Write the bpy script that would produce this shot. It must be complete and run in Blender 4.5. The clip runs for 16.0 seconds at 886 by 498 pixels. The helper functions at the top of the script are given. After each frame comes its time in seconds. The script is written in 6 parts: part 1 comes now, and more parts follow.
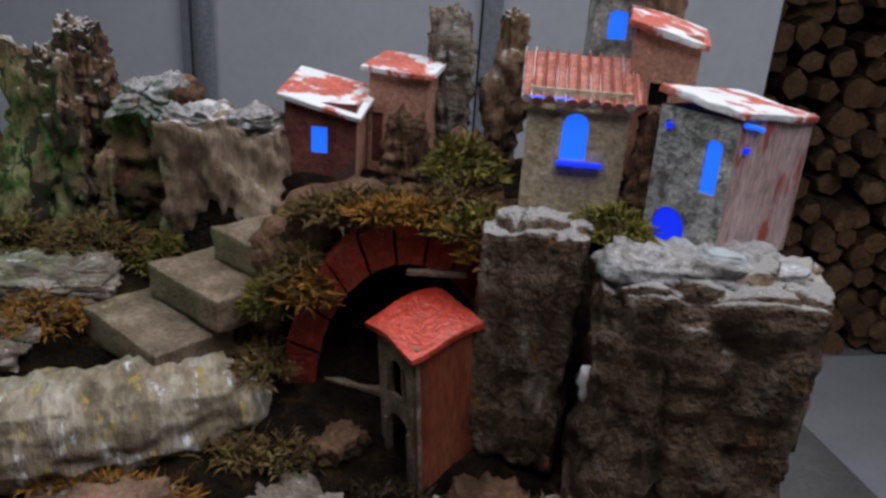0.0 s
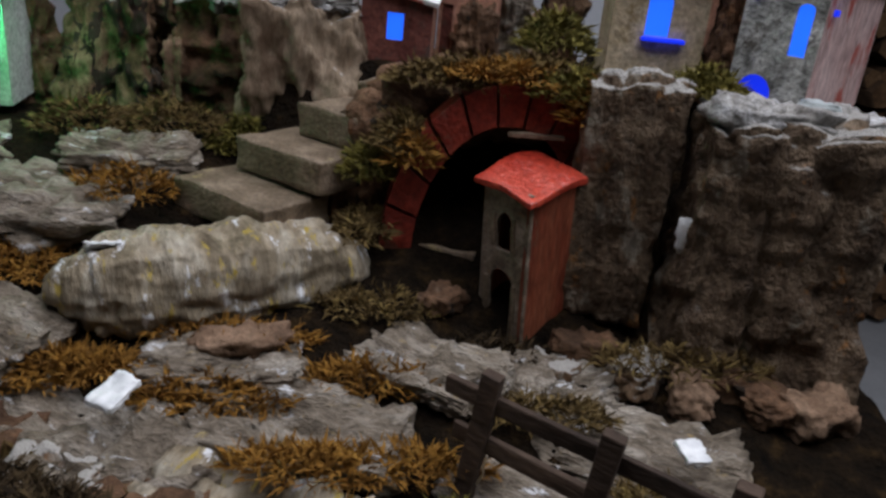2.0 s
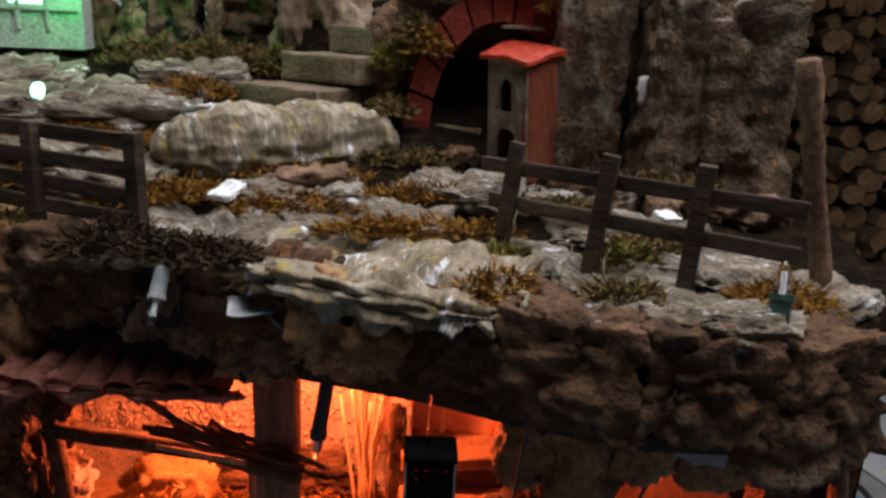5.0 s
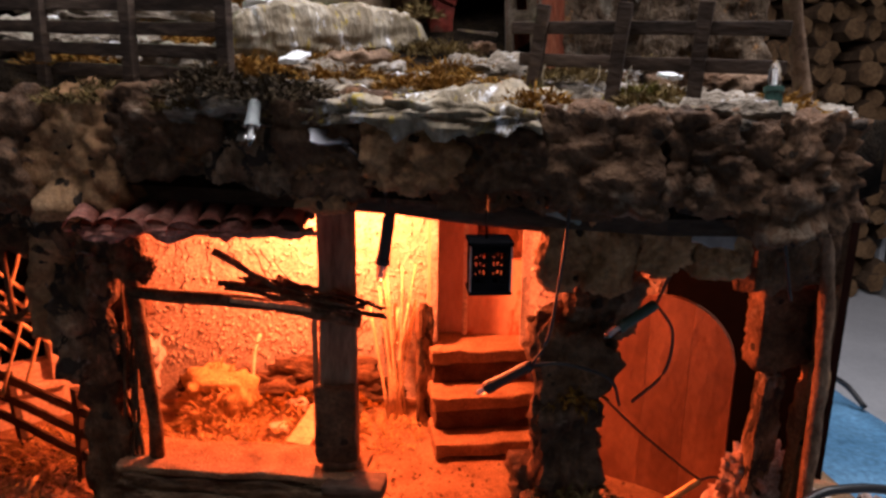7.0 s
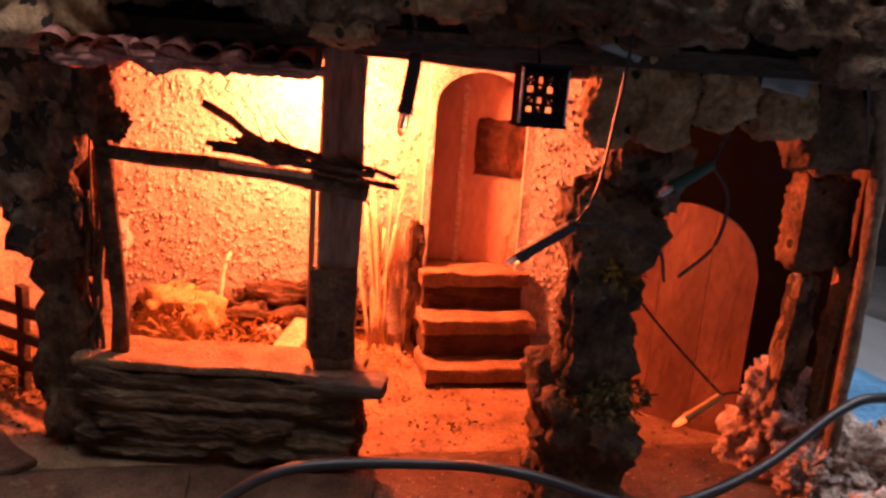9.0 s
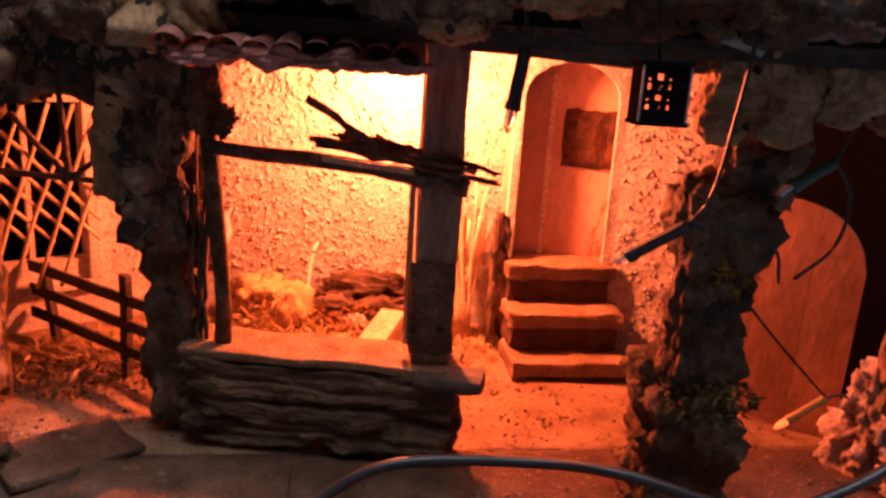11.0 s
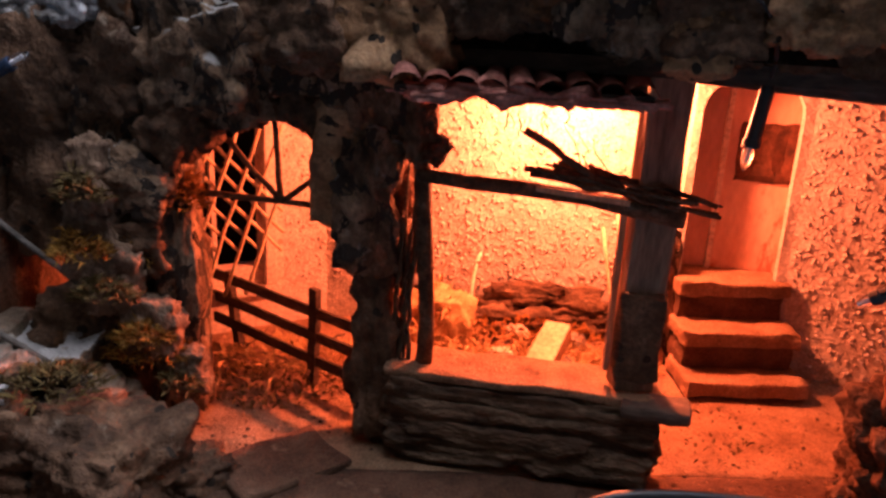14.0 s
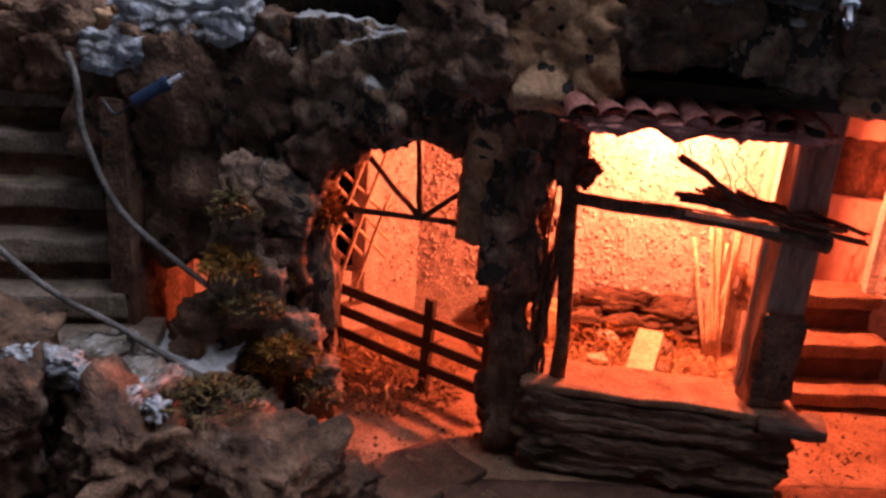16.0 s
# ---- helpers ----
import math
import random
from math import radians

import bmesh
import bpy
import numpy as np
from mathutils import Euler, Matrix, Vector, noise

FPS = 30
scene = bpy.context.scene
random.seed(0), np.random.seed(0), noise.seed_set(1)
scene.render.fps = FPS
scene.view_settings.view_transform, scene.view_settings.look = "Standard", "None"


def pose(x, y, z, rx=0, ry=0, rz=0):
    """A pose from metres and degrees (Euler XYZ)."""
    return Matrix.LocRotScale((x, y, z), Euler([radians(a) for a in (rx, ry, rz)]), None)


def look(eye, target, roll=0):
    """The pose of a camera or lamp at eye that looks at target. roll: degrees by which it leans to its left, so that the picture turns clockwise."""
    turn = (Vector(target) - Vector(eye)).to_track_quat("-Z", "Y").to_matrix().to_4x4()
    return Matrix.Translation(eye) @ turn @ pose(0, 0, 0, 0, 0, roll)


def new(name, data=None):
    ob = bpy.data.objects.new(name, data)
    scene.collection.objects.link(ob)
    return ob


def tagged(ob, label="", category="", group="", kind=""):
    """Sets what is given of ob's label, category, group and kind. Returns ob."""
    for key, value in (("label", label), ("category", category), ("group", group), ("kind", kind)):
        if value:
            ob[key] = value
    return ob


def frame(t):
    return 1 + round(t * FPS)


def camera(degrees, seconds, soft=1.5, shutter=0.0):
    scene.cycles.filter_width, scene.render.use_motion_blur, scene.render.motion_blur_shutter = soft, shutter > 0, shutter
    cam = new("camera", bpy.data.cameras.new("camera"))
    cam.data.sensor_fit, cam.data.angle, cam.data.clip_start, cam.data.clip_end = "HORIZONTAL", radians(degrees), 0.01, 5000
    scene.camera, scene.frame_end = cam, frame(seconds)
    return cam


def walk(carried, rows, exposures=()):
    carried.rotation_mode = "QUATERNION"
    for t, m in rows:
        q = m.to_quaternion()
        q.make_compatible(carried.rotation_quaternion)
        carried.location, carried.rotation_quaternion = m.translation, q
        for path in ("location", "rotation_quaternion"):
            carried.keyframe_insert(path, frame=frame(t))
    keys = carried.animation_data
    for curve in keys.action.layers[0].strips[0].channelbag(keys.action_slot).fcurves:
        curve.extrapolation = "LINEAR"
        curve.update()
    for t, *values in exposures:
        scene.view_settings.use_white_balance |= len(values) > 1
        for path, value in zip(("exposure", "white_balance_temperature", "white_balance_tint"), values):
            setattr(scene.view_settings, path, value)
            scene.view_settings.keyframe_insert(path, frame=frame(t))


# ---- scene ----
cam = camera(60.7, 16.0, 2.8)
PATH = [
    (0, (0.11, 0.081, 0.772), (0.063, 1.944, 0.045), 4.0),
    (0.5, (0.069, 0.07, 0.761), (0.014, 1.929, 0.025), 4.0),
    (1, (0.048, 0.056, 0.738), (0.04, 1.923, 0.023), 4.7),
    (1.5, (0.025, 0.037, 0.714), (0.088, 1.904, -0.002), 5.5),
    (2, (0.009, 0.028, 0.689), (0.114, 1.883, -0.051), 5.9),
    (2.5, (-0.013, 0.009, 0.679), (0.16, 1.869, -0.036), 5.5),
    (3, (-0.018, -0.019, 0.663), (0.126, 1.859, -0.008), 4.6),
    (3.2, (-0.009, -0.033, 0.656), (0.081, 1.852, -0.007), 4.1),
    (5.3, (-0.057, -0.157, 0.549), (0.173, 1.753, 0.001), 2.7),
    (5.5, (-0.069, -0.16, 0.538), (0.178, 1.747, -0.012), 2.8),
    (6, (-0.102, -0.185, 0.521), (0.215, 1.712, -0.026), 3.0),
    (6.5, (-0.099, -0.235, 0.506), (0.143, 1.673, -0.045), 2.1),
    (7, (-0.105, -0.26, 0.457), (0.165, 1.659, -0.038), 0.9),
    (7.5, (-0.115, -0.244, 0.388), (0.262, 1.655, -0.113), 1.9),
    (8, (-0.122, -0.229, 0.342), (0.351, 1.649, -0.157), 3.7),
    (8.5, (-0.143, -0.213, 0.329), (0.335, 1.666, -0.162), 4.2),
    (9, (-0.156, -0.209, 0.327), (0.272, 1.691, -0.128), 4.2),
    (11.3, (-0.198, -0.191, 0.334), (0.05, 1.726, -0.178), 3.4),
    (11.5, (-0.205, -0.187, 0.332), (0.02, 1.733, -0.181), 3.3),
    (12, (-0.227, -0.186, 0.341), (-0.013, 1.726, -0.203), 3.6),
    (12.5, (-0.245, -0.182, 0.343), (-0.054, 1.727, -0.223), 3.6),
    (13, (-0.264, -0.18, 0.352), (-0.095, 1.724, -0.234), 3.2),
    (13.5, (-0.28, -0.181, 0.361), (-0.162, 1.73, -0.217), 3.0),
    (14, (-0.298, -0.182, 0.367), (-0.205, 1.731, -0.207), 3.0),
    (14.5, (-0.312, -0.188, 0.375), (-0.243, 1.729, -0.193), 3.1),
    (15, (-0.333, -0.187, 0.377), (-0.285, 1.733, -0.183), 3.4),
    (15.5, (-0.366, -0.18, 0.377), (-0.317, 1.736, -0.197), 3.7),
    (16, (-0.432, -0.182, 0.394), (-0.298, 1.715, -0.226), 4.0),
]
EXPOSURE = [(0, -0.24, 6150, 10), (3.2, -0.10, 6250, 10), (5.5, 0.42, 6650, 13), (7.0, 0.78, 6600, 15), (9.0, 1.04, 6400, 16), (12.0, 0.98, 6100, 17), (14.0, 0.92, 5900, 16), (16.0, 0.88, 5400, 16)]
walk(cam, [(t, look(eye, target, roll)) for t, eye, target, roll in PATH], EXPOSURE)


# ---- world, lamps, exposure ----
world = bpy.data.worlds.new("world")
scene.world = world
world.use_nodes = True
world.node_tree.nodes["Background"].inputs[0].default_value = (0.5, 0.55, 0.62, 1)
world.node_tree.nodes["Background"].inputs[1].default_value = 0.15


def lamp(name, kind, place, watts, colour, radius=0.01, target=None):
    data = bpy.data.lights.new(name, kind)
    data.energy, data.color = watts, colour
    if kind == "AREA":
        data.shape, data.size, data.size_y = "RECTANGLE", radius, radius * 0.7
    else:
        data.shadow_soft_size = radius
    ob = new(name, data)
    ob.matrix_world = look(place, target) if target else pose(*place)
    return ob


lamp("ceiling_light", "AREA", (0.40, 0.35, 1.80), 36.0, (0.95, 0.93, 0.97), 2.0, (0.40, 0.35, 0.0))
lamp("stable_lamp", "POINT", (-0.120, 0.605, 0.310), 12.4, (1.0, 0.182, 0.059), 0.010)
lamp("green_led", "POINT", (-0.310, 0.618, 0.600), 0.14, (0.02, 1.0, 0.24), 0.003)

# ---- materials ----
def node_mat(name):
    m = bpy.data.materials.new(name)
    m.use_nodes = True
    nt = m.node_tree
    return m, nt, nt.nodes["Principled BSDF"]


def coords(nt, stretch=(1, 1, 1)):
    """Object coordinates in metres, shifted for each object by its random number."""
    tc, info = nt.nodes.new("ShaderNodeTexCoord"), nt.nodes.new("ShaderNodeObjectInfo")
    mul, add = nt.nodes.new("ShaderNodeVectorMath"), nt.nodes.new("ShaderNodeVectorMath")
    mul.operation, add.operation = "MULTIPLY", "ADD"
    mul.inputs[1].default_value = stretch
    nt.links.new(tc.outputs["Object"], mul.inputs[0])
    nt.links.new(mul.outputs[0], add.inputs[0])
    nt.links.new(info.outputs["Random"], add.inputs[1])
    return add.outputs[0]


def noise_tex(nt, vec, scale, detail=6.0, rough=0.6, kind="NOISE"):
    if kind == "VORONOI":
        n = nt.nodes.new("ShaderNodeTexVoronoi")
        n.feature = "DISTANCE_TO_EDGE"
        n.inputs["Scale"].default_value = scale
        nt.links.new(vec, n.inputs["Vector"])
        return n.outputs["Distance"]
    n = nt.nodes.new("ShaderNodeTexNoise")
    n.inputs["Scale"].default_value, n.inputs["Detail"].default_value, n.inputs["Roughness"].default_value = scale, detail, rough
    nt.links.new(vec, n.inputs["Vector"])
    return n.outputs["Fac"]


def ramp(nt, fac, stops):
    r = nt.nodes.new("ShaderNodeValToRGB")
    e = r.color_ramp.elements
    while len(e) < len(stops):
        e.new(0.5)
    for el, (at, col) in zip(e, stops):
        el.position, el.color = at, (*col, 1) if len(col) == 3 else col
    nt.links.new(fac, r.inputs[0])
    return r.outputs[0]


def mixed(nt, fac, a, b):
    m = nt.nodes.new("ShaderNodeMix")
    m.data_type = "RGBA"
    nt.links.new(fac, m.inputs[0])
    for v, i in ((a, 6), (b, 7)):
        if isinstance(v, tuple):
            m.inputs[i].default_value = (*v, 1)
        else:
            nt.links.new(v, m.inputs[i])
    return m.outputs[2]


def rough_mat(name, stops, scale=40, fine=220, rough=0.85, bump=0.5, patch=None, patch_scale=18, patch_at=0.62, patch2=None, patch2_at=0.66,
              stretch=(1, 1, 1), depth=0.003, spec=0.25, crack=0, crack_col=(0.02, 0.015, 0.01), grain_range=(0.55, 1.25), crust=None, crust_at=0.6, pits=0, pit_col=(0.03, 0.02, 0.013)):
    """A surface with two scales of variation: broad stains (patch), grain and relief."""
    m, nt, p = node_mat(name)
    v = coords(nt, stretch)
    broad, grain = noise_tex(nt, v, scale), noise_tex(nt, v, fine, 3.0)
    col = ramp(nt, broad, stops)
    fm = ramp(nt, grain, [(0.25, (grain_range[0],) * 3), (0.7, (grain_range[1],) * 3)])
    mul = nt.nodes.new("ShaderNodeMix")
    mul.data_type, mul.blend_type = "RGBA", "MULTIPLY"
    mul.inputs[0].default_value = 1.0
    nt.links.new(col, mul.inputs[6])
    nt.links.new(fm, mul.inputs[7])
    col = mul.outputs[2]
    for pc, ps, at, k in ((patch, patch_scale, patch_at, 0.0), (patch2, patch_scale * 1.7, patch2_at, 3.1)):
        if pc:
            add = nt.nodes.new("ShaderNodeVectorMath")
            add.inputs[1].default_value = (k, k, 1.7 + k)
            nt.links.new(v, add.inputs[0])
            mask = ramp(nt, noise_tex(nt, add.outputs[0], ps, 5.0, 0.68), [(at - 0.03, (0, 0, 0)), (at + 0.03, (1, 1, 1))])
            col = mixed(nt, mask, col, pc)
    height = grain
    if crack:
        wob = nt.nodes.new("ShaderNodeTexNoise")
        wob.inputs["Scale"].default_value, wob.inputs["Detail"].default_value = 70.0, 4.0
        nt.links.new(v, wob.inputs["Vector"])
        bent = nt.nodes.new("ShaderNodeVectorMath")
        bent.operation = "MULTIPLY_ADD"
        bent.inputs[1].default_value = (0.035, 0.035, 0.035)
        nt.links.new(wob.outputs["Color"], bent.inputs[0])
        nt.links.new(v, bent.inputs[2])
        edge = noise_tex(nt, bent.outputs[0], crack, kind="VORONOI")
        some = ramp(nt, noise_tex(nt, v, crack * 0.9, 2.0), [(0.46, (0.10, 0.10, 0.10)), (0.60, (0, 0, 0))])
        thin = nt.nodes.new("ShaderNodeMath")
        thin.operation = "LESS_THAN"
        nt.links.new(edge, thin.inputs[0])
        nt.links.new(some, thin.inputs[1])
        col = mixed(nt, thin.outputs[0], col, crack_col)
    if pits:
        cell = nt.nodes.new("ShaderNodeTexVoronoi")
        cell.inputs["Scale"].default_value = pits
        nt.links.new(v, cell.inputs["Vector"])
        few = ramp(nt, noise_tex(nt, v, pits * 0.45, 2.0), [(0.50, (0, 0, 0)), (0.66, (0.36, 0.36, 0.36))])
        hole = nt.nodes.new("ShaderNodeMath")
        hole.operation = "LESS_THAN"
        nt.links.new(cell.outputs["Distance"], hole.inputs[0])
        nt.links.new(few, hole.inputs[1])
        col = mixed(nt, hole.outputs[0], col, pit_col)
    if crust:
        # a paler colour on the faces that look up, broken by noise
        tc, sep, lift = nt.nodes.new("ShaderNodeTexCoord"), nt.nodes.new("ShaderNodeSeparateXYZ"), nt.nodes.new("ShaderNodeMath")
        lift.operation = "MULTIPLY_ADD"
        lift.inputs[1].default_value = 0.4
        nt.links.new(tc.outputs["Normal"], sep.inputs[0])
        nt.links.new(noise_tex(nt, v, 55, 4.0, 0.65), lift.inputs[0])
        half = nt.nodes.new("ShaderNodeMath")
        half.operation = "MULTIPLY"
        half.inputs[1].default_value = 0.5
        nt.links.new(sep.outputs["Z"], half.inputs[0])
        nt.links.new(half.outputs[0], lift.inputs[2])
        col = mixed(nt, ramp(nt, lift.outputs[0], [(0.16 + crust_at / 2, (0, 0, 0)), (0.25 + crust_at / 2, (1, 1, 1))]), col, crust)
    nt.links.new(col, p.inputs["Base Color"])
    hm = nt.nodes.new("ShaderNodeMath")
    hm.operation = "MULTIPLY_ADD"
    hm.inputs[1].default_value = 2.5
    nt.links.new(broad, hm.inputs[0])
    nt.links.new(height, hm.inputs[2])
    b = nt.nodes.new("ShaderNodeBump")
    b.inputs["Strength"].default_value, b.inputs["Distance"].default_value = bump, depth
    nt.links.new(hm.outputs[0], b.inputs["Height"])
    nt.links.new(b.outputs[0], p.inputs["Normal"])
    p.inputs["Roughness"].default_value = rough
    p.inputs["Specular IOR Level"].default_value = spec
    return m


def plain_mat(name, colour, rough=0.5, metal=0.0, emit=0.0, bump=0.0, spec=0.5):
    m, nt, p = node_mat(name)
    p.inputs["Base Color"].default_value = (*colour, 1)
    p.inputs["Roughness"].default_value, p.inputs["Metallic"].default_value = rough, metal
    p.inputs["Specular IOR Level"].default_value = spec
    if emit:
        p.inputs["Emission Color"].default_value, p.inputs["Emission Strength"].default_value = (*colour, 1), emit
    else:
        v = coords(nt)
        c = ramp(nt, noise_tex(nt, v, 90), [(0.3, tuple(c * 0.72 for c in colour)), (0.7, tuple(min(1, c * 1.2) for c in colour))])
        nt.links.new(c, p.inputs["Base Color"])
        b = nt.nodes.new("ShaderNodeBump")
        b.inputs["Strength"].default_value, b.inputs["Distance"].default_value = bump or 0.15, 0.001
        nt.links.new(noise_tex(nt, v, 260), b.inputs["Height"])
        nt.links.new(b.outputs[0], p.inputs["Normal"])
    return m


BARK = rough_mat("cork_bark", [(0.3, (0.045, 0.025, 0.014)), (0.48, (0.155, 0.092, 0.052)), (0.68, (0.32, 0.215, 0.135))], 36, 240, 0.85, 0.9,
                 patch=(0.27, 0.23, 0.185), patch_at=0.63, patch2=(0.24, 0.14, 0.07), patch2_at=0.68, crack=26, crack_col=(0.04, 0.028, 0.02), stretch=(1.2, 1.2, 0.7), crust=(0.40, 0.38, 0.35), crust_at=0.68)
BARK_GREY = rough_mat("weathered_cork_bark", [(0.3, (0.06, 0.043, 0.028)), (0.5, (0.225, 0.185, 0.14)), (0.7, (0.43, 0.385, 0.325))], 34, 240, 0.75, 0.9,
                      patch=(0.64, 0.64, 0.65), patch_at=0.63, patch_scale=52, patch2=(0.30, 0.225, 0.11), patch2_at=0.66, stretch=(0.6, 1.7, 1.7), crack=0, depth=0.005)
BARK_YELLOW = rough_mat("lichen_bark_log", [(0.3, (0.08, 0.06, 0.035)), (0.5, (0.27, 0.22, 0.15)), (0.7, (0.46, 0.42, 0.34))], 24, 110, 0.8, 0.9,
                        patch=(0.70, 0.71, 0.73), patch_at=0.63, patch_scale=30, patch2=(0.36, 0.27, 0.06), patch2_at=0.61, stretch=(1.9, 0.8, 0.8), crack=0, grain_range=(0.55, 1.2))
BARK_DARK = rough_mat("dark_bark", [(0.3, (0.036, 0.019, 0.010)), (0.55, (0.13, 0.070, 0.038)), (0.72, (0.25, 0.145, 0.082))], 34, 240, 0.8, 0.9,
                      patch=(0.20, 0.145, 0.10), patch_at=0.64, patch2=(0.15, 0.066, 0.026), patch2_at=0.64, pits=60)
BARK_RED = rough_mat("red_brown_bark", [(0.3, (0.10, 0.058, 0.036)), (0.5, (0.20, 0.125, 0.078)), (0.68, (0.31, 0.205, 0.135))], 34, 240, 0.85, 0.8,
                     patch=(0.22, 0.16, 0.11), patch_at=0.66, patch2=(0.22, 0.11, 0.05), patch2_at=0.70, crack=0, stretch=(1, 1, 0.7))
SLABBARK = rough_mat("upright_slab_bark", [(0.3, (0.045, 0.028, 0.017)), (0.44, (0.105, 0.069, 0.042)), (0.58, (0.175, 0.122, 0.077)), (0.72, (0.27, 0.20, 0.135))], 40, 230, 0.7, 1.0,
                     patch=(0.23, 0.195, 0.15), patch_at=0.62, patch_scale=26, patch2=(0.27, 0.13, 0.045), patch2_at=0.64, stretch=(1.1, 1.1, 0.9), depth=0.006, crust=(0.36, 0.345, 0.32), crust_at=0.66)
CORK = rough_mat("pale_cork_plate", [(0.3, (0.17, 0.082, 0.038)), (0.5, (0.34, 0.185, 0.088)), (0.68, (0.46, 0.28, 0.15))], 26, 240, 0.85, 0.6, patch=(0.18, 0.095, 0.048), patch_at=0.62, patch_scale=30, patch2=(0.46, 0.29, 0.04), patch2_at=0.72, pits=70)
TANSLAB = rough_mat("tan_bark_slab", [(0.3, (0.13, 0.085, 0.055)), (0.5, (0.25, 0.185, 0.125)), (0.7, (0.36, 0.285, 0.205))], 22, 200, 0.8, 0.6, patch=(0.15, 0.10, 0.065), patch_at=0.62, stretch=(1.3, 1.3, 0.5), crust=(0.60, 0.59, 0.57), crust_at=0.85)
CRUST = rough_mat("pale_plaster_crust", [(0.3, (0.19, 0.175, 0.155)), (0.5, (0.32, 0.31, 0.295)), (0.68, (0.50, 0.50, 0.51))], 50, 240, 0.7, 0.9, patch=(0.17, 0.13, 0.09), patch_at=0.64, patch_scale=40, patch2=(0.66, 0.67, 0.69), patch2_at=0.66)
TRUNKBARK = rough_mat("grooved_trunk_bark", [(0.32, (0.04, 0.022, 0.012)), (0.48, (0.125, 0.075, 0.042)), (0.66, (0.24, 0.155, 0.09))], 42, 240, 0.8, 1.0, patch=(0.085, 0.048, 0.027), patch_at=0.60, patch_scale=24, stretch=(0.45, 1.3, 1.3), depth=0.005)
EARTH = rough_mat("mossy_earth", [(0.3, (0.005, 0.004, 0.003)), (0.55, (0.015, 0.010, 0.006)), (0.75, (0.05, 0.03, 0.012))], 60, 300, 0.95, 1.0, depth=0.004, spec=0.05)
SAND = rough_mat("sanded_plaster_floor", [(0.3, (0.20, 0.115, 0.062)), (0.5, (0.30, 0.18, 0.10)), (0.7, (0.40, 0.26, 0.155))], 30, 420, 0.9, 1.0,
                 patch=(0.15, 0.085, 0.045), patch_at=0.64, patch_scale=48, patch2=(0.46, 0.31, 0.20), patch2_at=0.68, depth=0.003)
# brown earth, darkened for the weaker light on front ground and risers
SHADED_EARTH = rough_mat("shaded_brown_earth", [(0.3, (0.055, 0.027, 0.015)), (0.5, (0.105, 0.055, 0.031)), (0.7, (0.16, 0.09, 0.054))], 30, 420, 0.9, 0.9,
                    patch=(0.19, 0.115, 0.07), patch_at=0.67, patch_scale=26, depth=0.003)
DOORPLASTER = rough_mat("salmon_door_plaster", [(0.3, (0.44, 0.25, 0.17)), (0.5, (0.54, 0.32, 0.22)), (0.7, (0.64, 0.42, 0.31))], 14, 120, 0.6, 0.25, patch=(0.42, 0.14, 0.075), patch_at=0.62, patch_scale=20, stretch=(1.4, 1.4, 0.5), grain_range=(0.85, 1.1))
GRIT = rough_mat("gritty_plaster", [(0.3, (0.40, 0.33, 0.26)), (0.5, (0.52, 0.44, 0.37)), (0.7, (0.62, 0.55, 0.47))], 50, 330, 0.9, 0.7, depth=0.003)
PLASTER = rough_mat("smooth_plaster", [(0.3, (0.50, 0.40, 0.32)), (0.5, (0.62, 0.50, 0.40)), (0.7, (0.70, 0.58, 0.48))], 16, 200, 0.75, 0.3,
                    patch=(0.50, 0.27, 0.18), patch_at=0.63, patch_scale=26)
PATCH = rough_mat("dark_brown_stain", [(0.3, (0.03, 0.012, 0.006)), (0.7, (0.12, 0.045, 0.02))], 60, 260, 0.8, 0.4)
OLDWOOD = rough_mat("old_wood", [(0.3, (0.16, 0.10, 0.065)), (0.5, (0.34, 0.23, 0.15)), (0.7, (0.48, 0.35, 0.24))], 26, 240, 0.75, 0.5, stretch=(1, 1, 0.18))
DARKWOOD = rough_mat("dark_wood", [(0.3, (0.024, 0.016, 0.012)), (0.55, (0.075, 0.05, 0.036)), (0.72, (0.15, 0.105, 0.075))], 30, 260, 0.8, 0.5, stretch=(0.3, 0.3, 1))
TWIG = rough_mat("dry_twig", [(0.3, (0.035, 0.02, 0.012)), (0.55, (0.13, 0.08, 0.045)), (0.75, (0.30, 0.21, 0.13))], 60, 320, 0.8, 0.5)
TWIG_GREY = rough_mat("grey_twig", [(0.3, (0.06, 0.05, 0.04)), (0.7, (0.19, 0.165, 0.14))], 60, 320, 0.8, 0.5)
PALEWOOD = rough_mat("pale_cut_wood", [(0.3, (0.45, 0.30, 0.17)), (0.7, (0.66, 0.48, 0.30))], 40, 300, 0.7, 0.3, stretch=(1, 1, 0.2))
DOORWOOD = rough_mat("stained_wood_panel", [(0.3, (0.18, 0.085, 0.05)), (0.5, (0.26, 0.13, 0.075)), (0.7, (0.36, 0.19, 0.11))], 18, 160, 0.55, 0.3, patch=(0.20, 0.09, 0.05), patch_at=0.66, patch_scale=16, stretch=(1, 1, 0.5), grain_range=(0.8, 1.12))
STRAW = rough_mat("straw", [(0.3, (0.66, 0.56, 0.38)), (0.7, (0.84, 0.78, 0.62))], 80, 300, 0.7, 0.2)
HAY = rough_mat("hay", [(0.3, (0.35, 0.22, 0.08)), (0.7, (0.62, 0.44, 0.20))], 70, 300, 0.8, 0.2)
REED = rough_mat("split_reed", [(0.3, (0.50, 0.36, 0.20)), (0.7, (0.75, 0.58, 0.36))], 60, 300, 0.6, 0.2)
TERRACOTTA = rough_mat("terracotta_tile", [(0.3, (0.34, 0.12, 0.085)), (0.5, (0.48, 0.19, 0.14)), (0.7, (0.58, 0.28, 0.22))], 60, 300, 0.75, 0.3)
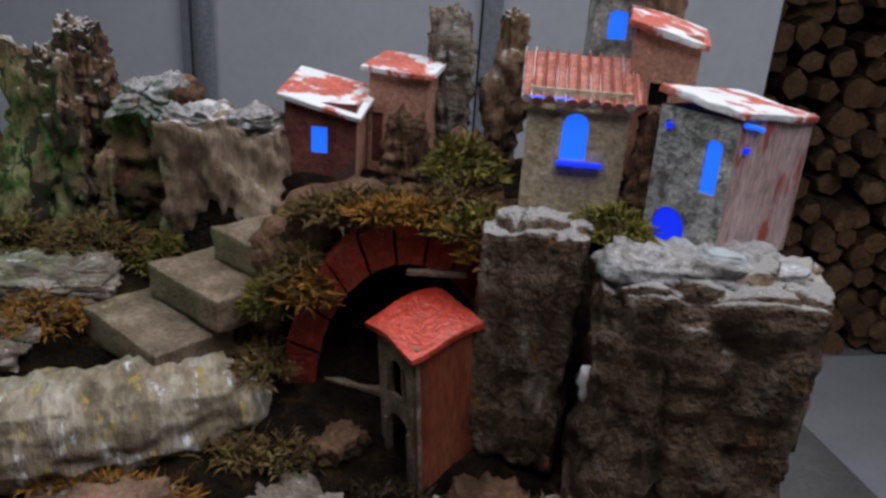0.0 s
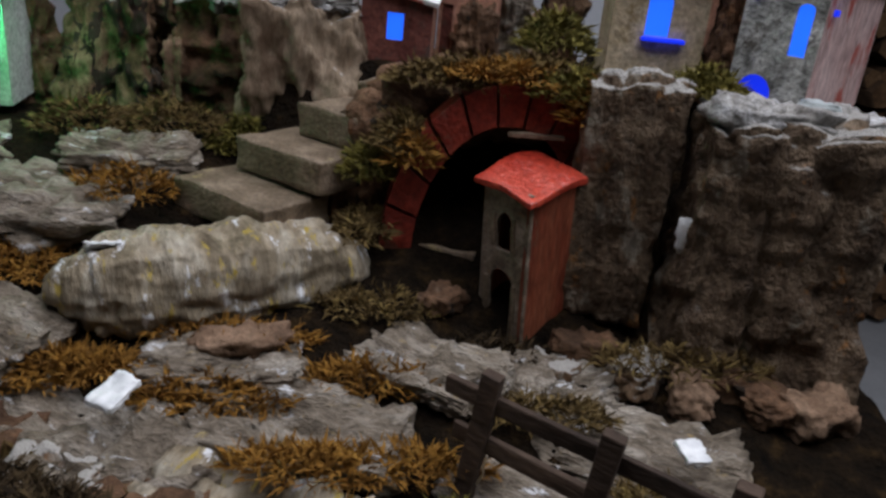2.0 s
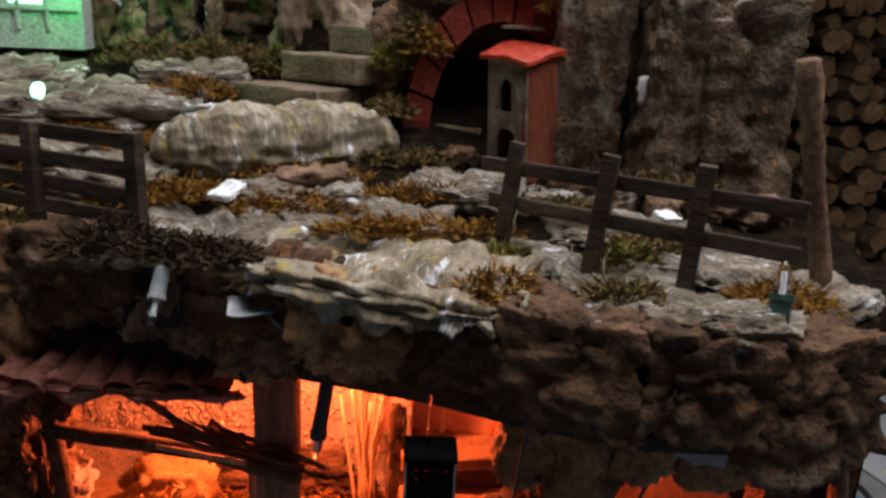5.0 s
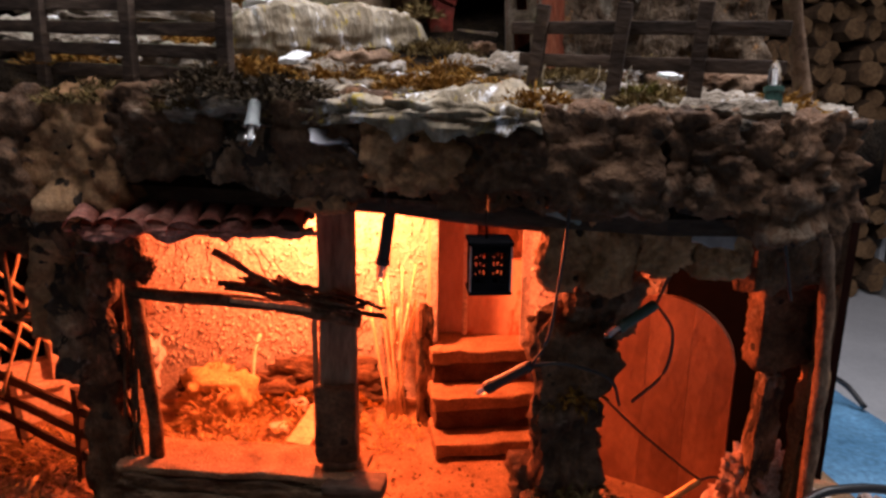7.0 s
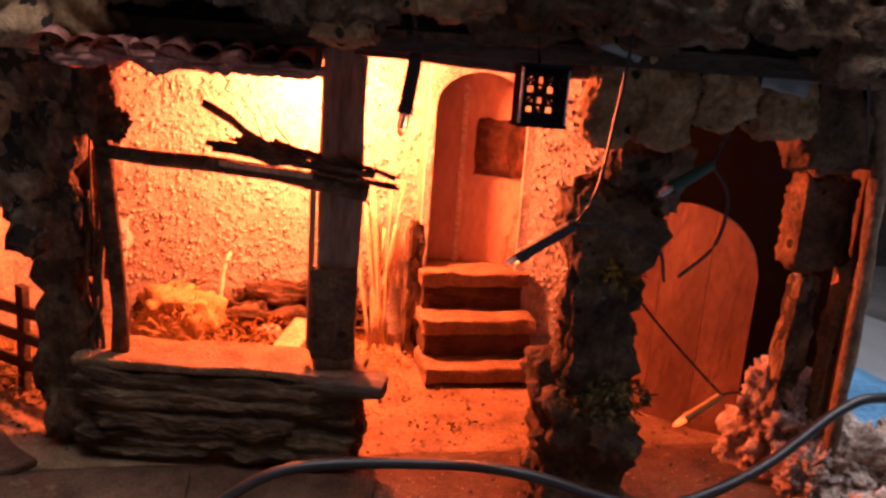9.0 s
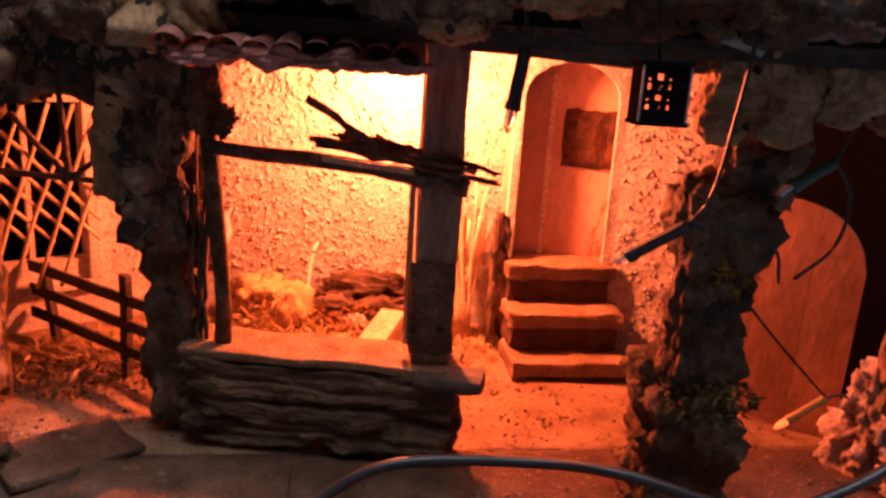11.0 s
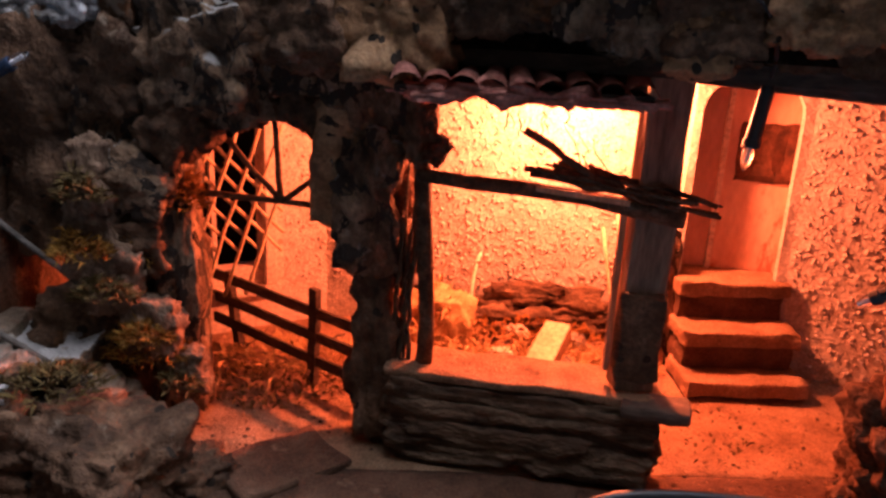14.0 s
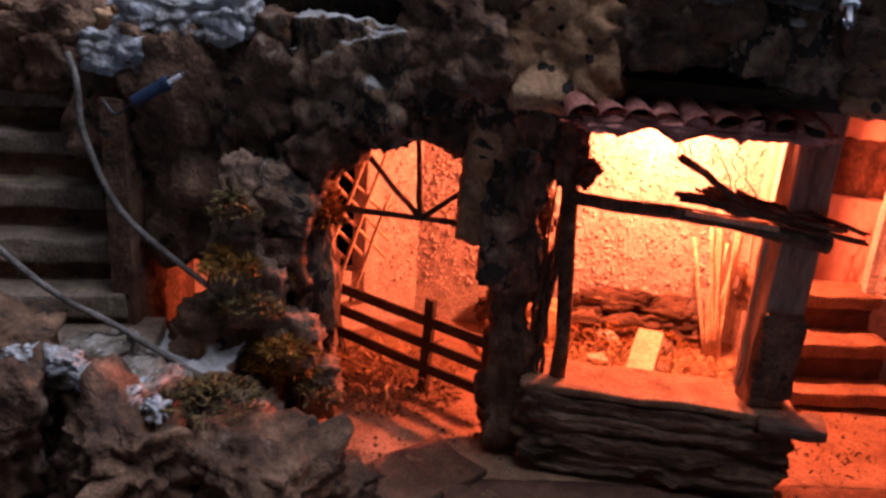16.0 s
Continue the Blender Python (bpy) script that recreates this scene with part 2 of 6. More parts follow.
BRICK_RED = rough_mat("red_painted_brick", [(0.3, (0.10, 0.012, 0.008)), (0.5, (0.19, 0.024, 0.013)), (0.7, (0.29, 0.045, 0.023))], 50, 300, 0.6, 0.5, patch=(0.16, 0.06, 0.04), patch_at=0.64, patch_scale=40)
ROOF_RED = rough_mat("glossy_red_roof_paint", [(0.3, (0.42, 0.035, 0.020)), (0.7, (0.60, 0.085, 0.048))], 40, 260, 0.2, 0.6, patch=(0.66, 0.24, 0.19), patch_at=0.70, patch_scale=30, spec=0.6)
ROOF_WHITE = rough_mat("red_roof_with_white_patches", [(0.3, (0.55, 0.13, 0.09)), (0.7, (0.70, 0.20, 0.15))], 40, 260, 0.4, 0.5, patch=(0.85, 0.85, 0.86), patch_at=0.49, patch_scale=26)
STONE = rough_mat("pale_stone_slab", [(0.3, (0.095, 0.065, 0.038)), (0.5, (0.175, 0.127, 0.082)), (0.7, (0.28, 0.213, 0.150))], 40, 320, 0.55, 0.5, patch=(0.30, 0.24, 0.12), patch_at=0.66, patch_scale=30, spec=0.5)
WALL_RED = rough_mat("dark_red_house_wall", [(0.3, (0.10, 0.028, 0.022)), (0.7, (0.22, 0.08, 0.06))], 40, 260, 0.7, 0.4, patch=(0.10, 0.06, 0.05), patch_at=0.60)
WALL_PINK = rough_mat("salmon_house_wall", [(0.3, (0.44, 0.22, 0.15)), (0.7, (0.60, 0.33, 0.23))], 36, 260, 0.7, 0.4, patch=(0.36, 0.17, 0.12), patch_at=0.64)
WALL_YELLOW = rough_mat("cream_house_wall", [(0.3, (0.48, 0.38, 0.24)), (0.7, (0.66, 0.56, 0.40))], 36, 260, 0.7, 0.4, patch=(0.28, 0.20, 0.10), patch_at=0.66)
WALL_GREY = rough_mat("speckled_grey_house_wall", [(0.35, (0.14, 0.14, 0.125)), (0.5, (0.42, 0.42, 0.39)), (0.65, (0.62, 0.62, 0.58))], 70, 320, 0.8, 0.6, patch=(0.18, 0.17, 0.15), patch_at=0.60, patch_scale=40)
WALL_ROSE = rough_mat("rose_house_wall", [(0.3, (0.46, 0.30, 0.28)), (0.7, (0.62, 0.48, 0.46))], 36, 260, 0.7, 0.4, patch=(0.40, 0.10, 0.08), patch_at=0.57, patch_scale=30, stretch=(1, 1, 0.35))
WALL_GREEN = rough_mat("pale_house_wall", [(0.3, (0.42, 0.45, 0.42)), (0.7, (0.60, 0.62, 0.60))], 36, 260, 0.7, 0.4)
BLACK = plain_mat("black_plastic", (0.018, 0.018, 0.020), 0.42)
GREENPLASTIC = plain_mat("dark_green_plastic", (0.03, 0.075, 0.06), 0.4)
GREYPLASTIC = plain_mat("grey_green_plastic", (0.20, 0.27, 0.26), 0.45)
BLUEPLASTIC = plain_mat("dark_blue_plastic", (0.014, 0.028, 0.06), 0.5)
WHITEPLASTIC = plain_mat("pale_plastic", (0.36, 0.40, 0.40), 0.45)
MATTBLACK = plain_mat("matt_black_lacquer", (0.006, 0.006, 0.007), 0.95, spec=0.0)
# near-black colour that stands in for the darkness of deep recesses
SHADE_BLACK = plain_mat("near_black_for_shade", (0.006, 0.005, 0.005), 0.95, spec=0.05)
FOIL = plain_mat("white_dab_and_glint", (0.82, 0.84, 0.88), 0.45, bump=0.5)
SILVER = plain_mat("crumpled_tape", (0.30, 0.31, 0.33), 0.3, 0.4, bump=0.6)
BRASS = plain_mat("brass_socket", (0.42, 0.30, 0.12), 0.4, 0.6)
# blue glows: lit window film, also strips that stand for leaking light
BLUE_GLOW = plain_mat("blue_film_and_leak_glow", (0.022, 0.15, 1.0), 0.4, emit=1.05)
BLUE_DEEP = plain_mat("deep_blue_film_and_spill_glow", (0.012, 0.035, 0.9), 0.4, emit=0.85)
GREEN_GLOW = plain_mat("lit_green_bulb", (0.35, 1.0, 0.62), 0.4, emit=3.0)
RED_GLOW = plain_mat("lit_red_filament", (1.0, 0.10, 0.02), 0.4, emit=1.6)


def moss_mat(name, stops):
    return rough_mat(name, stops, 90, 400, 0.9, 0.3)


MOSS_GREEN = moss_mat("green_moss", [(0.3, (0.05, 0.045, 0.010)), (0.55, (0.17, 0.145, 0.030)), (0.75, (0.33, 0.27, 0.06))])
MOSS_BROWN = moss_mat("brown_moss", [(0.3, (0.045, 0.028, 0.010)), (0.55, (0.15, 0.10, 0.034)), (0.75, (0.30, 0.22, 0.075))])
# darkest moss; the clump before the tower carries shade in this colour
MOSS_DARK = moss_mat("dark_and_shaded_moss", [(0.3, (0.016, 0.010, 0.005)), (0.55, (0.05, 0.032, 0.014)), (0.75, (0.11, 0.075, 0.03))])
MOSS_GOLD = moss_mat("golden_dry_moss", [(0.3, (0.10, 0.045, 0.008)), (0.55, (0.27, 0.13, 0.02)), (0.75, (0.42, 0.24, 0.05))])


def glass_mat(name, tint=(1, 1, 1)):
    m, nt, p = node_mat(name)
    p.inputs["Base Color"].default_value = (*tint, 1)
    p.inputs["Roughness"].default_value, p.inputs["Transmission Weight"].default_value, p.inputs["IOR"].default_value = 0.06, 1.0, 1.35
    return m


GLASS = glass_mat("clear_bulb_glass")


# ---- builders ----
def link(name, me, material, parent=None, label=""):
    ob = new(name, me)
    if not me.materials:
        me.materials.append(material)
    if parent:
        ob.parent = parent
    if label:
        ob["label"] = label
    return ob


def part(name, bm, material, parent=None, label="", smooth=False):
    me = bpy.data.meshes.new(name)
    bm.to_mesh(me)
    bm.free()
    if smooth:
        me.polygons.foreach_set("use_smooth", [True] * len(me.polygons))
    return link(name, me, material, parent, label)


def thing(name, label, category, m, group="", kind=""):
    ob = tagged(new(name), label, category, group, kind)
    ob.empty_display_size = 0.01
    ob.matrix_world = m
    return ob


def solo(name, bm, material, m, label, category, group="", kind="", smooth=False):
    ob = tagged(part(name, bm, material, None, "", smooth), label, category, group, kind)
    ob.matrix_world = m
    return ob


def box(sx, sy, sz, at=(0, 0, 0), bevel=0.0, bm=None, m=None):
    """A box of that size, its base's middle at the place given."""
    made = bm or bmesh.new()
    t = Matrix.Translation((at[0], at[1], at[2] + sz / 2)) @ (m or Matrix()) @ Matrix.Diagonal((sx, sy, sz, 1))
    vs = bmesh.ops.create_cube(made, size=1, matrix=t)["verts"]
    if bevel:
        es = list({e for v in vs for e in v.link_edges})
        bmesh.ops.bevel(made, geom=es, offset=bevel, segments=2, affect="EDGES", profile=0.6)
    return made


def worn(bm, cuts, amount, freq, seed=0.0):
    """Subdivides and roughens a mesh a little, for hand-made edges."""
    bmesh.ops.subdivide_edges(bm, edges=bm.edges[:], cuts=cuts, use_grid_fill=True)
    for v in bm.verts:
        v.co += noise.noise_vector(v.co * freq + Vector((seed, seed * 1.3, 0))) * amount
    return bm


def chunk(sx, sy, sz, seed, cuts=13, rnd=0.45, rough=0.10, freq=2.2, crack=0.08, cells=(3.0, 3.0, 3.0), taper=1.0, bow=0.0, layer=0.6, rings=0.0, upright=1.0):
    """A broken piece of bark or rock, base at z = 0: rounded block, torn outline, plates parted by cracks."""
    bm = bmesh.new()
    bmesh.ops.create_cube(bm, size=2)
    bmesh.ops.subdivide_edges(bm, edges=bm.edges[:], cuts=cuts, use_grid_fill=True)
    off = Vector((seed * 7.31, seed * 3.77, seed * 1.93))
    mean = (sx * sy * sz) ** (1 / 3)
    half = Vector((sx, sy, sz)) / 2
    for v in bm.verts:
        p = v.co.copy()
        d = p.normalized()
        q = p.lerp(d * 1.18, rnd)
        s = Vector((q.x * half.x, q.y * half.y, q.z * half.z))
        u = s / mean
        uu = Vector((u.x, u.y, u.z * upright))
        n = noise.fractal(uu * freq + off, 0.9, 2.1, 4)
        n2 = noise.noise(u * freq * 0.45 + off * 2)
        dist = noise.voronoi(Vector((u.x * cells[0], u.y * cells[1], u.z * cells[2])) + off + noise.noise_vector(u * 3 + off) * 0.25)[0]
        gap = dist[1] - dist[0]
        dig = -crack * max(0.0, 1 - gap / 0.22)
        plate = (noise.cell(Vector((u.x * cells[0], u.y * cells[1], u.z * cells[2])) * 0.7 + off) - 0.5) * crack * 0.6
        strata = noise.noise(Vector((u.x * 3.0, u.y * 3.0, u.z * 13.0)) + off) * rough * layer + noise.noise(Vector((u.x * 16.0, u.y * 1.5, u.z * 1.5)) + off) * rings
        fine = noise.fractal(uu * freq * 4.5 + off, 0.8, 2.0, 3) * rough * 0.35
        push = (n * rough + strata + fine + n2 * rough * 1.3 + dig + plate) * mean
        s += Vector((d.x, d.y, d.z)) * push
        k = (s.z / sz) + 0.5
        f = 1 + (taper - 1) * k
        s.x *= f
        s.y = s.y * f + bow * (s.x / sx) ** 2
        v.co = s + Vector((0, 0, sz / 2))
    return bm


def chunk_thing(name, mat, x, y, z, sx, sy, sz, seed, label, category, rz=0, rx=0, ry=0, group="", **kw):
    return solo(name, chunk(sx, sy, sz, seed, **kw), mat, pose(x, y, z, rx, ry, rz), label, category, group, "", True)


def tube(points, radius, sides=7, ends=None, wobble=0.0, seed=0):
    """A round stick or cable along points; radius: one number or one for each point."""
    bm = bmesh.new()
    pts = [Vector(p) for p in points]
    rad = radius if isinstance(radius, (list, tuple)) else [radius] * len(pts)
    rings = []
    for i, p in enumerate(pts):
        d = (pts[min(i + 1, len(pts) - 1)] - pts[max(i - 1, 0)]).normalized()
        a = d.cross(Vector((0, 0, 1)) if abs(d.z) < 0.9 else Vector((1, 0, 0))).normalized()
        b = d.cross(a)
        ring = []
        for k in range(sides):
            w = 2 * math.pi * k / sides
            r = rad[i] * (1 + wobble * noise.noise(Vector((p.x * 90 + k * 1.7, p.y * 90 + seed, p.z * 90))))
            ring.append(bm.verts.new(p + (a * math.cos(w) + b * math.sin(w)) * r))
        rings.append(ring)
    for r0, r1 in zip(rings, rings[1:]):
        for k in range(sides):
            bm.faces.new((r0[k], r0[(k + 1) % sides], r1[(k + 1) % sides], r1[k]))
    bm.faces.new(rings[0][::-1])
    bm.faces.new(rings[-1])
    bmesh.ops.recalc_face_normals(bm, faces=bm.faces[:])
    return bm


def smooth_line(points, steps=6):
    """A Catmull-Rom line through the points."""
    p = [Vector(q) for q in points]
    p = [p[0] * 2 - p[1], *p, p[-1] * 2 - p[-2]]
    out = []
    for a, b, c, d in zip(p, p[1:], p[2:], p[3:]):
        for i in range(steps):
            t = i / steps
            out.append(0.5 * (2 * b + (c - a) * t + (2 * a - 5 * b + 4 * c - d) * t * t + (3 * b - a - 3 * c + d) * t ** 3))
    return out + [p[-2]]


def crooked(a, b, radius, bend=0.004, n=7, seed=0, taper=0.7, sides=7, wobble=0.25):
    """A crooked stick from a to b."""
    a, b = Vector(a), Vector(b)
    pts = [a.lerp(b, i / (n - 1)) + noise.noise_vector(Vector((i * 0.6, seed * 3.3, seed))) * bend * math.sin(math.pi * i / (n - 1)) for i in range(n)]
    return tube(pts, [radius * (1 + (taper - 1) * i / (n - 1)) for i in range(n)], sides, wobble=wobble, seed=seed)


def merge(*bms):
    out = bmesh.new()
    for b in bms:
        me = bpy.data.meshes.new("t")
        b.to_mesh(me)
        out.from_mesh(me)
        bpy.data.meshes.remove(me)
        b.free()
    return out


def plate(outer, holes, thick):
    """An upright plate in the x-z plane, its face at y = 0 and its back at y = thick, with holes through it."""
    bm = bmesh.new()
    edges = []
    for loop in (outer, *holes):
        vs = [bm.verts.new((x, 0, z)) for x, z in loop]
        edges += [bm.edges.new((vs[i], vs[(i + 1) % len(vs)])) for i in range(len(vs))]
    bmesh.ops.triangle_fill(bm, edges=edges, use_beauty=True)
    faces = bm.faces[:]
    got = bmesh.ops.extrude_face_region(bm, geom=faces)["geom"]
    for v in got:
        if isinstance(v, bmesh.types.BMVert):
            v.co.y += thick
    bmesh.ops.recalc_face_normals(bm, faces=bm.faces[:])
    return bm


def rect(x0, x1, z0, z1):
    return [(x0, z0), (x1, z0), (x1, z1), (x0, z1)]


def arched(x0, x1, z0, z1, n=10, rise=None):
    """The outline of an opening with a round head."""
    r = (x1 - x0) / 2
    h = rise or r
    c = (x0 + x1) / 2
    return [(x0, z0), (x1, z0)] + [(c + r * math.cos(math.pi * i / n), z1 - h + h * math.sin(math.pi * i / n)) for i in range(n + 1)]


def tufts(n, rx, ry, rz, seed, length=0.010, width=0.0012, droop=0.4, dome=True):
    """Many small bent blades over a mound: one mesh."""
    rng = random.Random(seed)
    vs, fs = [], []
    for _ in range(n):
        a, r = rng.uniform(0, 2 * math.pi), math.sqrt(rng.random())
        x, y = rx * r * math.cos(a), ry * r * math.sin(a)
        lump = 0.75 + 0.5 * noise.noise(Vector((x * 60, y * 60, seed)))
        z = rz * (1 - r * r) * lump * rng.uniform(0.6, 1.0) if dome else rz * rng.random()
        out = Vector((x / rx * 0.7 + rng.uniform(-1, 1), y / ry * 0.7 + rng.uniform(-1, 1), rng.uniform(0.1, 1.1))).normalized()
        ln = length * rng.uniform(0.5, 1.3)
        side = out.cross(Vector((rng.uniform(-1, 1), rng.uniform(-1, 1), rng.uniform(-1, 1)))).normalized() * width * rng.uniform(0.6, 1.4)
        b = Vector((x, y, z))
        mid = b + out * ln * 0.55
        tip = b + out * ln + Vector((0, 0, -droop * ln * rng.random()))
        i = len(vs)
        vs += [b - side * 0.6, b + side * 0.6, mid + side, mid - side, tip]
        fs += [(i, i + 1, i + 2, i + 3), (i + 3, i + 2, i + 4)]
    me = bpy.data.meshes.new("tufts")
    me.from_pydata([tuple(v) for v in vs], [], fs)
    return me


def moss(x, y, z, rx, ry, rz, n, mat, seed, label, name="moss_clump", length=0.010, width=0.0012, rot=(0, 0, 0)):
    ob = tagged(link(name, tufts(n, rx, ry, rz, seed, length, width), mat), label, "moss" if "moss" in name else name.split("_")[-1], "", "stuff")
    ob.matrix_world = pose(x, y, z, *rot)
    return ob

# ---- the room ----
CONCRETE = rough_mat("concrete_floor", [(0.3, (0.20, 0.195, 0.185)), (0.5, (0.30, 0.295, 0.28)), (0.7, (0.38, 0.37, 0.36))], 3, 60, 0.8, 0.2, patch=(0.15, 0.145, 0.14), patch_at=0.68, patch_scale=4, grain_range=(0.85, 1.12))
PANEL = rough_mat("pale_grey_panel", [(0.3, (0.58, 0.60, 0.64)), (0.7, (0.68, 0.70, 0.74))], 1.2, 40, 0.45, 0.03, patch=(0.58, 0.59, 0.61), patch_at=0.62, patch_scale=1.5, grain_range=(0.95, 1.04))
METAL = plain_mat("galvanised_pole", (0.42, 0.45, 0.49), 0.35, 0.5)
DARKWALL = rough_mat("dark_wall", [(0.3, (0.06, 0.055, 0.05)), (0.7, (0.10, 0.095, 0.09))], 2, 50, 0.9, 0.2)
ROOMWALL = rough_mat("room_wall", [(0.3, (0.50, 0.50, 0.50)), (0.7, (0.58, 0.58, 0.58))], 2, 50, 0.9, 0.2)
LOGBARK = rough_mat("firewood_bark", [(0.3, (0.05, 0.03, 0.018)), (0.7, (0.16, 0.10, 0.06))], 14, 90, 0.9, 0.7)
LOGEND = rough_mat("firewood_end", [(0.3, (0.10, 0.055, 0.028)), (0.5, (0.19, 0.11, 0.055)), (0.7, (0.28, 0.17, 0.09))], 9, 70, 0.85, 0.4)
BLUECLOTH = rough_mat("blue_table_cover", [(0.3, (0.045, 0.14, 0.25)), (0.5, (0.075, 0.20, 0.34)), (0.7, (0.11, 0.26, 0.42))], 9, 120, 0.6, 0.4, patch=(0.06, 0.10, 0.15), patch_at=0.68, patch_scale=10)
WHITEBOARD = rough_mat("white_sheet", [(0.3, (0.52, 0.54, 0.57)), (0.7, (0.66, 0.68, 0.71))], 4, 60, 0.6, 0.1, grain_range=(0.93, 1.05))
LADDERPAINT = rough_mat("grey_ladder_paint", [(0.3, (0.36, 0.38, 0.41)), (0.7, (0.50, 0.52, 0.55))], 8, 90, 0.6, 0.3)
BOARD = rough_mat("base_board", [(0.3, (0.28, 0.18, 0.10)), (0.7, (0.42, 0.29, 0.17))], 12, 120, 0.7, 0.3, stretch=(1, 0.2, 1))

GROUND = -0.62


def slab_structure(name, sx, sy, sz, x, y, z, mat, label, category, rz=0):
    return solo(name, box(sx, sy, sz), mat, pose(x, y, z, 0, 0, rz), label, category, "", "structure")


slab_structure("floor", 9.0, 8.0, 0.1, 0.5, 0.6, GROUND - 0.1, CONCRETE, "worn grey concrete floor of the room", "floor")
slab_structure("ceiling", 9.0, 8.0, 0.1, 0.5, 0.6, 1.85, ROOMWALL, "plain grey ceiling of the room", "ceiling")
slab_structure("wall_north", 9.0, 0.1, 2.47, 0.5, 3.6, GROUND, DARKWALL, "dark wall behind the firewood stack", "wall")
slab_structure("wall_south", 9.0, 0.1, 2.47, 0.5, -3.3, GROUND, ROOMWALL, "plain grey wall of the room", "wall")
slab_structure("wall_west", 0.1, 6.8, 2.47, -3.9, 0.15, GROUND, ROOMWALL, "plain grey wall of the room", "wall")
slab_structure("wall_east", 0.1, 6.8, 2.47, 4.9, 0.15, GROUND, ROOMWALL, "plain grey wall of the room", "wall")

# pale panels behind the model, with their pole
screen = thing("panel_screen", "pale grey smooth panel screen standing behind the model", "panel", pose(0, 2.2, GROUND), kind="structure")
for x0, x1 in ((-3.0, -1.62), (-1.61, -0.66), (-0.65, 0.115), (0.12, 0.895)):
    part("panel", box(x1 - x0, 0.03, 2.3, ((x0 + x1) / 2, 0, 0), 0.004), PANEL, screen)
pole = thing("metal_pole", "round grey galvanised metal pole before the panels", "pole", pose(-0.62, 2.14, GROUND))
part("shaft", tube([(0, 0, 0), (0, 0, 1.2), (0, 0, 2.3)], 0.028, 18), METAL, pole, smooth=True)
part("rail", box(0.022, 0.02, 2.3, (-0.05, 0.01, 0), 0.003), METAL, pole)
part("foot_plate", box(0.12, 0.08, 0.008, (0, 0, 0), 0.002), METAL, pole)
pole2 = thing("metal_pole", "slim pale metal pole before the panels", "pole", pose(0.145, 2.15, GROUND))
part("shaft", box(0.05, 0.03, 2.3, (0, 0, 0), 0.004), METAL, pole2)
part("foot_plate", box(0.12, 0.04, 0.008, (0, 0, 0), 0.002), METAL, pole2)

# firewood stack
def log_mesh(seed, r, sides):
    rng = random.Random(seed)
    outline = [(r * rng.uniform(0.72, 1.08) * math.cos(2 * math.pi * k / sides), r * rng.uniform(0.72, 1.08) * math.sin(2 * math.pi * k / sides)) for k in range(sides)]
    bm = bmesh.new()
    rings = [[bm.verts.new((x * f, y, z * f)) for x, z in outline] for y, f in ((0, 0.95), (0.012, 1.0), (0.35, 1.0))]
    for a, b in zip(rings, rings[1:]):
        for k in range(sides):
            bm.faces.new((a[k], b[k], b[(k + 1) % sides], a[(k + 1) % sides]))
    front = bm.faces.new(rings[0])
    bmesh.ops.recalc_face_normals(bm, faces=bm.faces[:])
    me = bpy.data.meshes.new("log")
    front.material_index = 1
    bm.to_mesh(me)
    bm.free()
    me.materials.append(LOGBARK)
    me.materials.append(LOGEND)
    return me


stack = thing("firewood_stack", "tall stack of split brown firewood logs", "firewood", pose(0, 2.85, GROUND))
log_meshes = [log_mesh(40 + i, random.Random(i).uniform(0.042, 0.068), random.Random(i + 90).choice((5, 6, 8, 9))) for i in range(14)]
rng = random.Random(5)
for row in range(21):
    for col in range(14):
        ob = new("log", log_meshes[rng.randrange(14)])
        ob.parent = stack
        ob.matrix_basis = pose(0.98 + col * 0.106 + (row % 2) * 0.055 + rng.uniform(-0.028, 0.028), rng.uniform(-0.06, 0.06), 0.055 + row * 0.088 + rng.uniform(-0.022, 0.022), rng.uniform(-6, 6), rng.uniform(0, 360), rng.uniform(-14, 14))

# ladder leaning by the firewood
ladder = thing("ladder", "grey painted wooden step ladder standing beside the firewood", "ladder", pose(2.50, 2.98, GROUND))
for top, foot in ((Vector((-0.02, 0.0, 1.95)), Vector((0.0, 0.0, 0.0))), (Vector((0.42, -0.05, 1.95)), Vector((0.055, -0.05, 0.0)))):
    d = top - foot
    part("rail", box(0.035, 0.03, d.length, (0, 0, 0), 0.005), LADDERPAINT, ladder).matrix_basis = Matrix.Translation(foot) @ d.to_track_quat("Z", "Y").to_matrix().to_4x4()
for i in range(7):
    z = 0.40 + i * 0.24
    x1 = 0.055 + 0.365 * z / 1.95
    part("rung", box(x1 + 0.01, 0.045, 0.026, (x1 / 2, -0.025, z), 0.005), LADDERPAINT, ladder)
solo("white_sheet", worn(box(1.2, 1.5, 0.006), 6, 0.004, 3), WHITEBOARD, pose(1.95, 2.1, GROUND + 0.004, 0, 0, 12), "thin white sheet lying on the concrete floor", "sheet")

# table with its blue cover, and the model's base board
table = thing("table", "plain wooden table that carries the model", "table", pose(0.0, 0.45, GROUND))
part("tabletop", box(2.0, 1.3, 0.03, (-0.335, 0, 0.54), 0.004), BOARD, table)
for sx in (-1.28, 0.60):
    for sy in (-0.58, 0.58):
        part("leg", box(0.06, 0.06, 0.54, (sx, sy, 0), 0.004), BOARD, table)
cover = bmesh.new()
bmesh.ops.create_grid(cover, x_segments=60, y_segments=40, size=0.5, matrix=Matrix.Diagonal((2.0, 1.3, 1, 1)))
for v in cover.verts:
    v.co.z += 0.002 + 0.0025 * noise.noise(v.co * 9) + 0.001 * noise.noise(v.co * 40)
bmesh.ops.solidify(cover, geom=cover.faces[:], thickness=0.002)
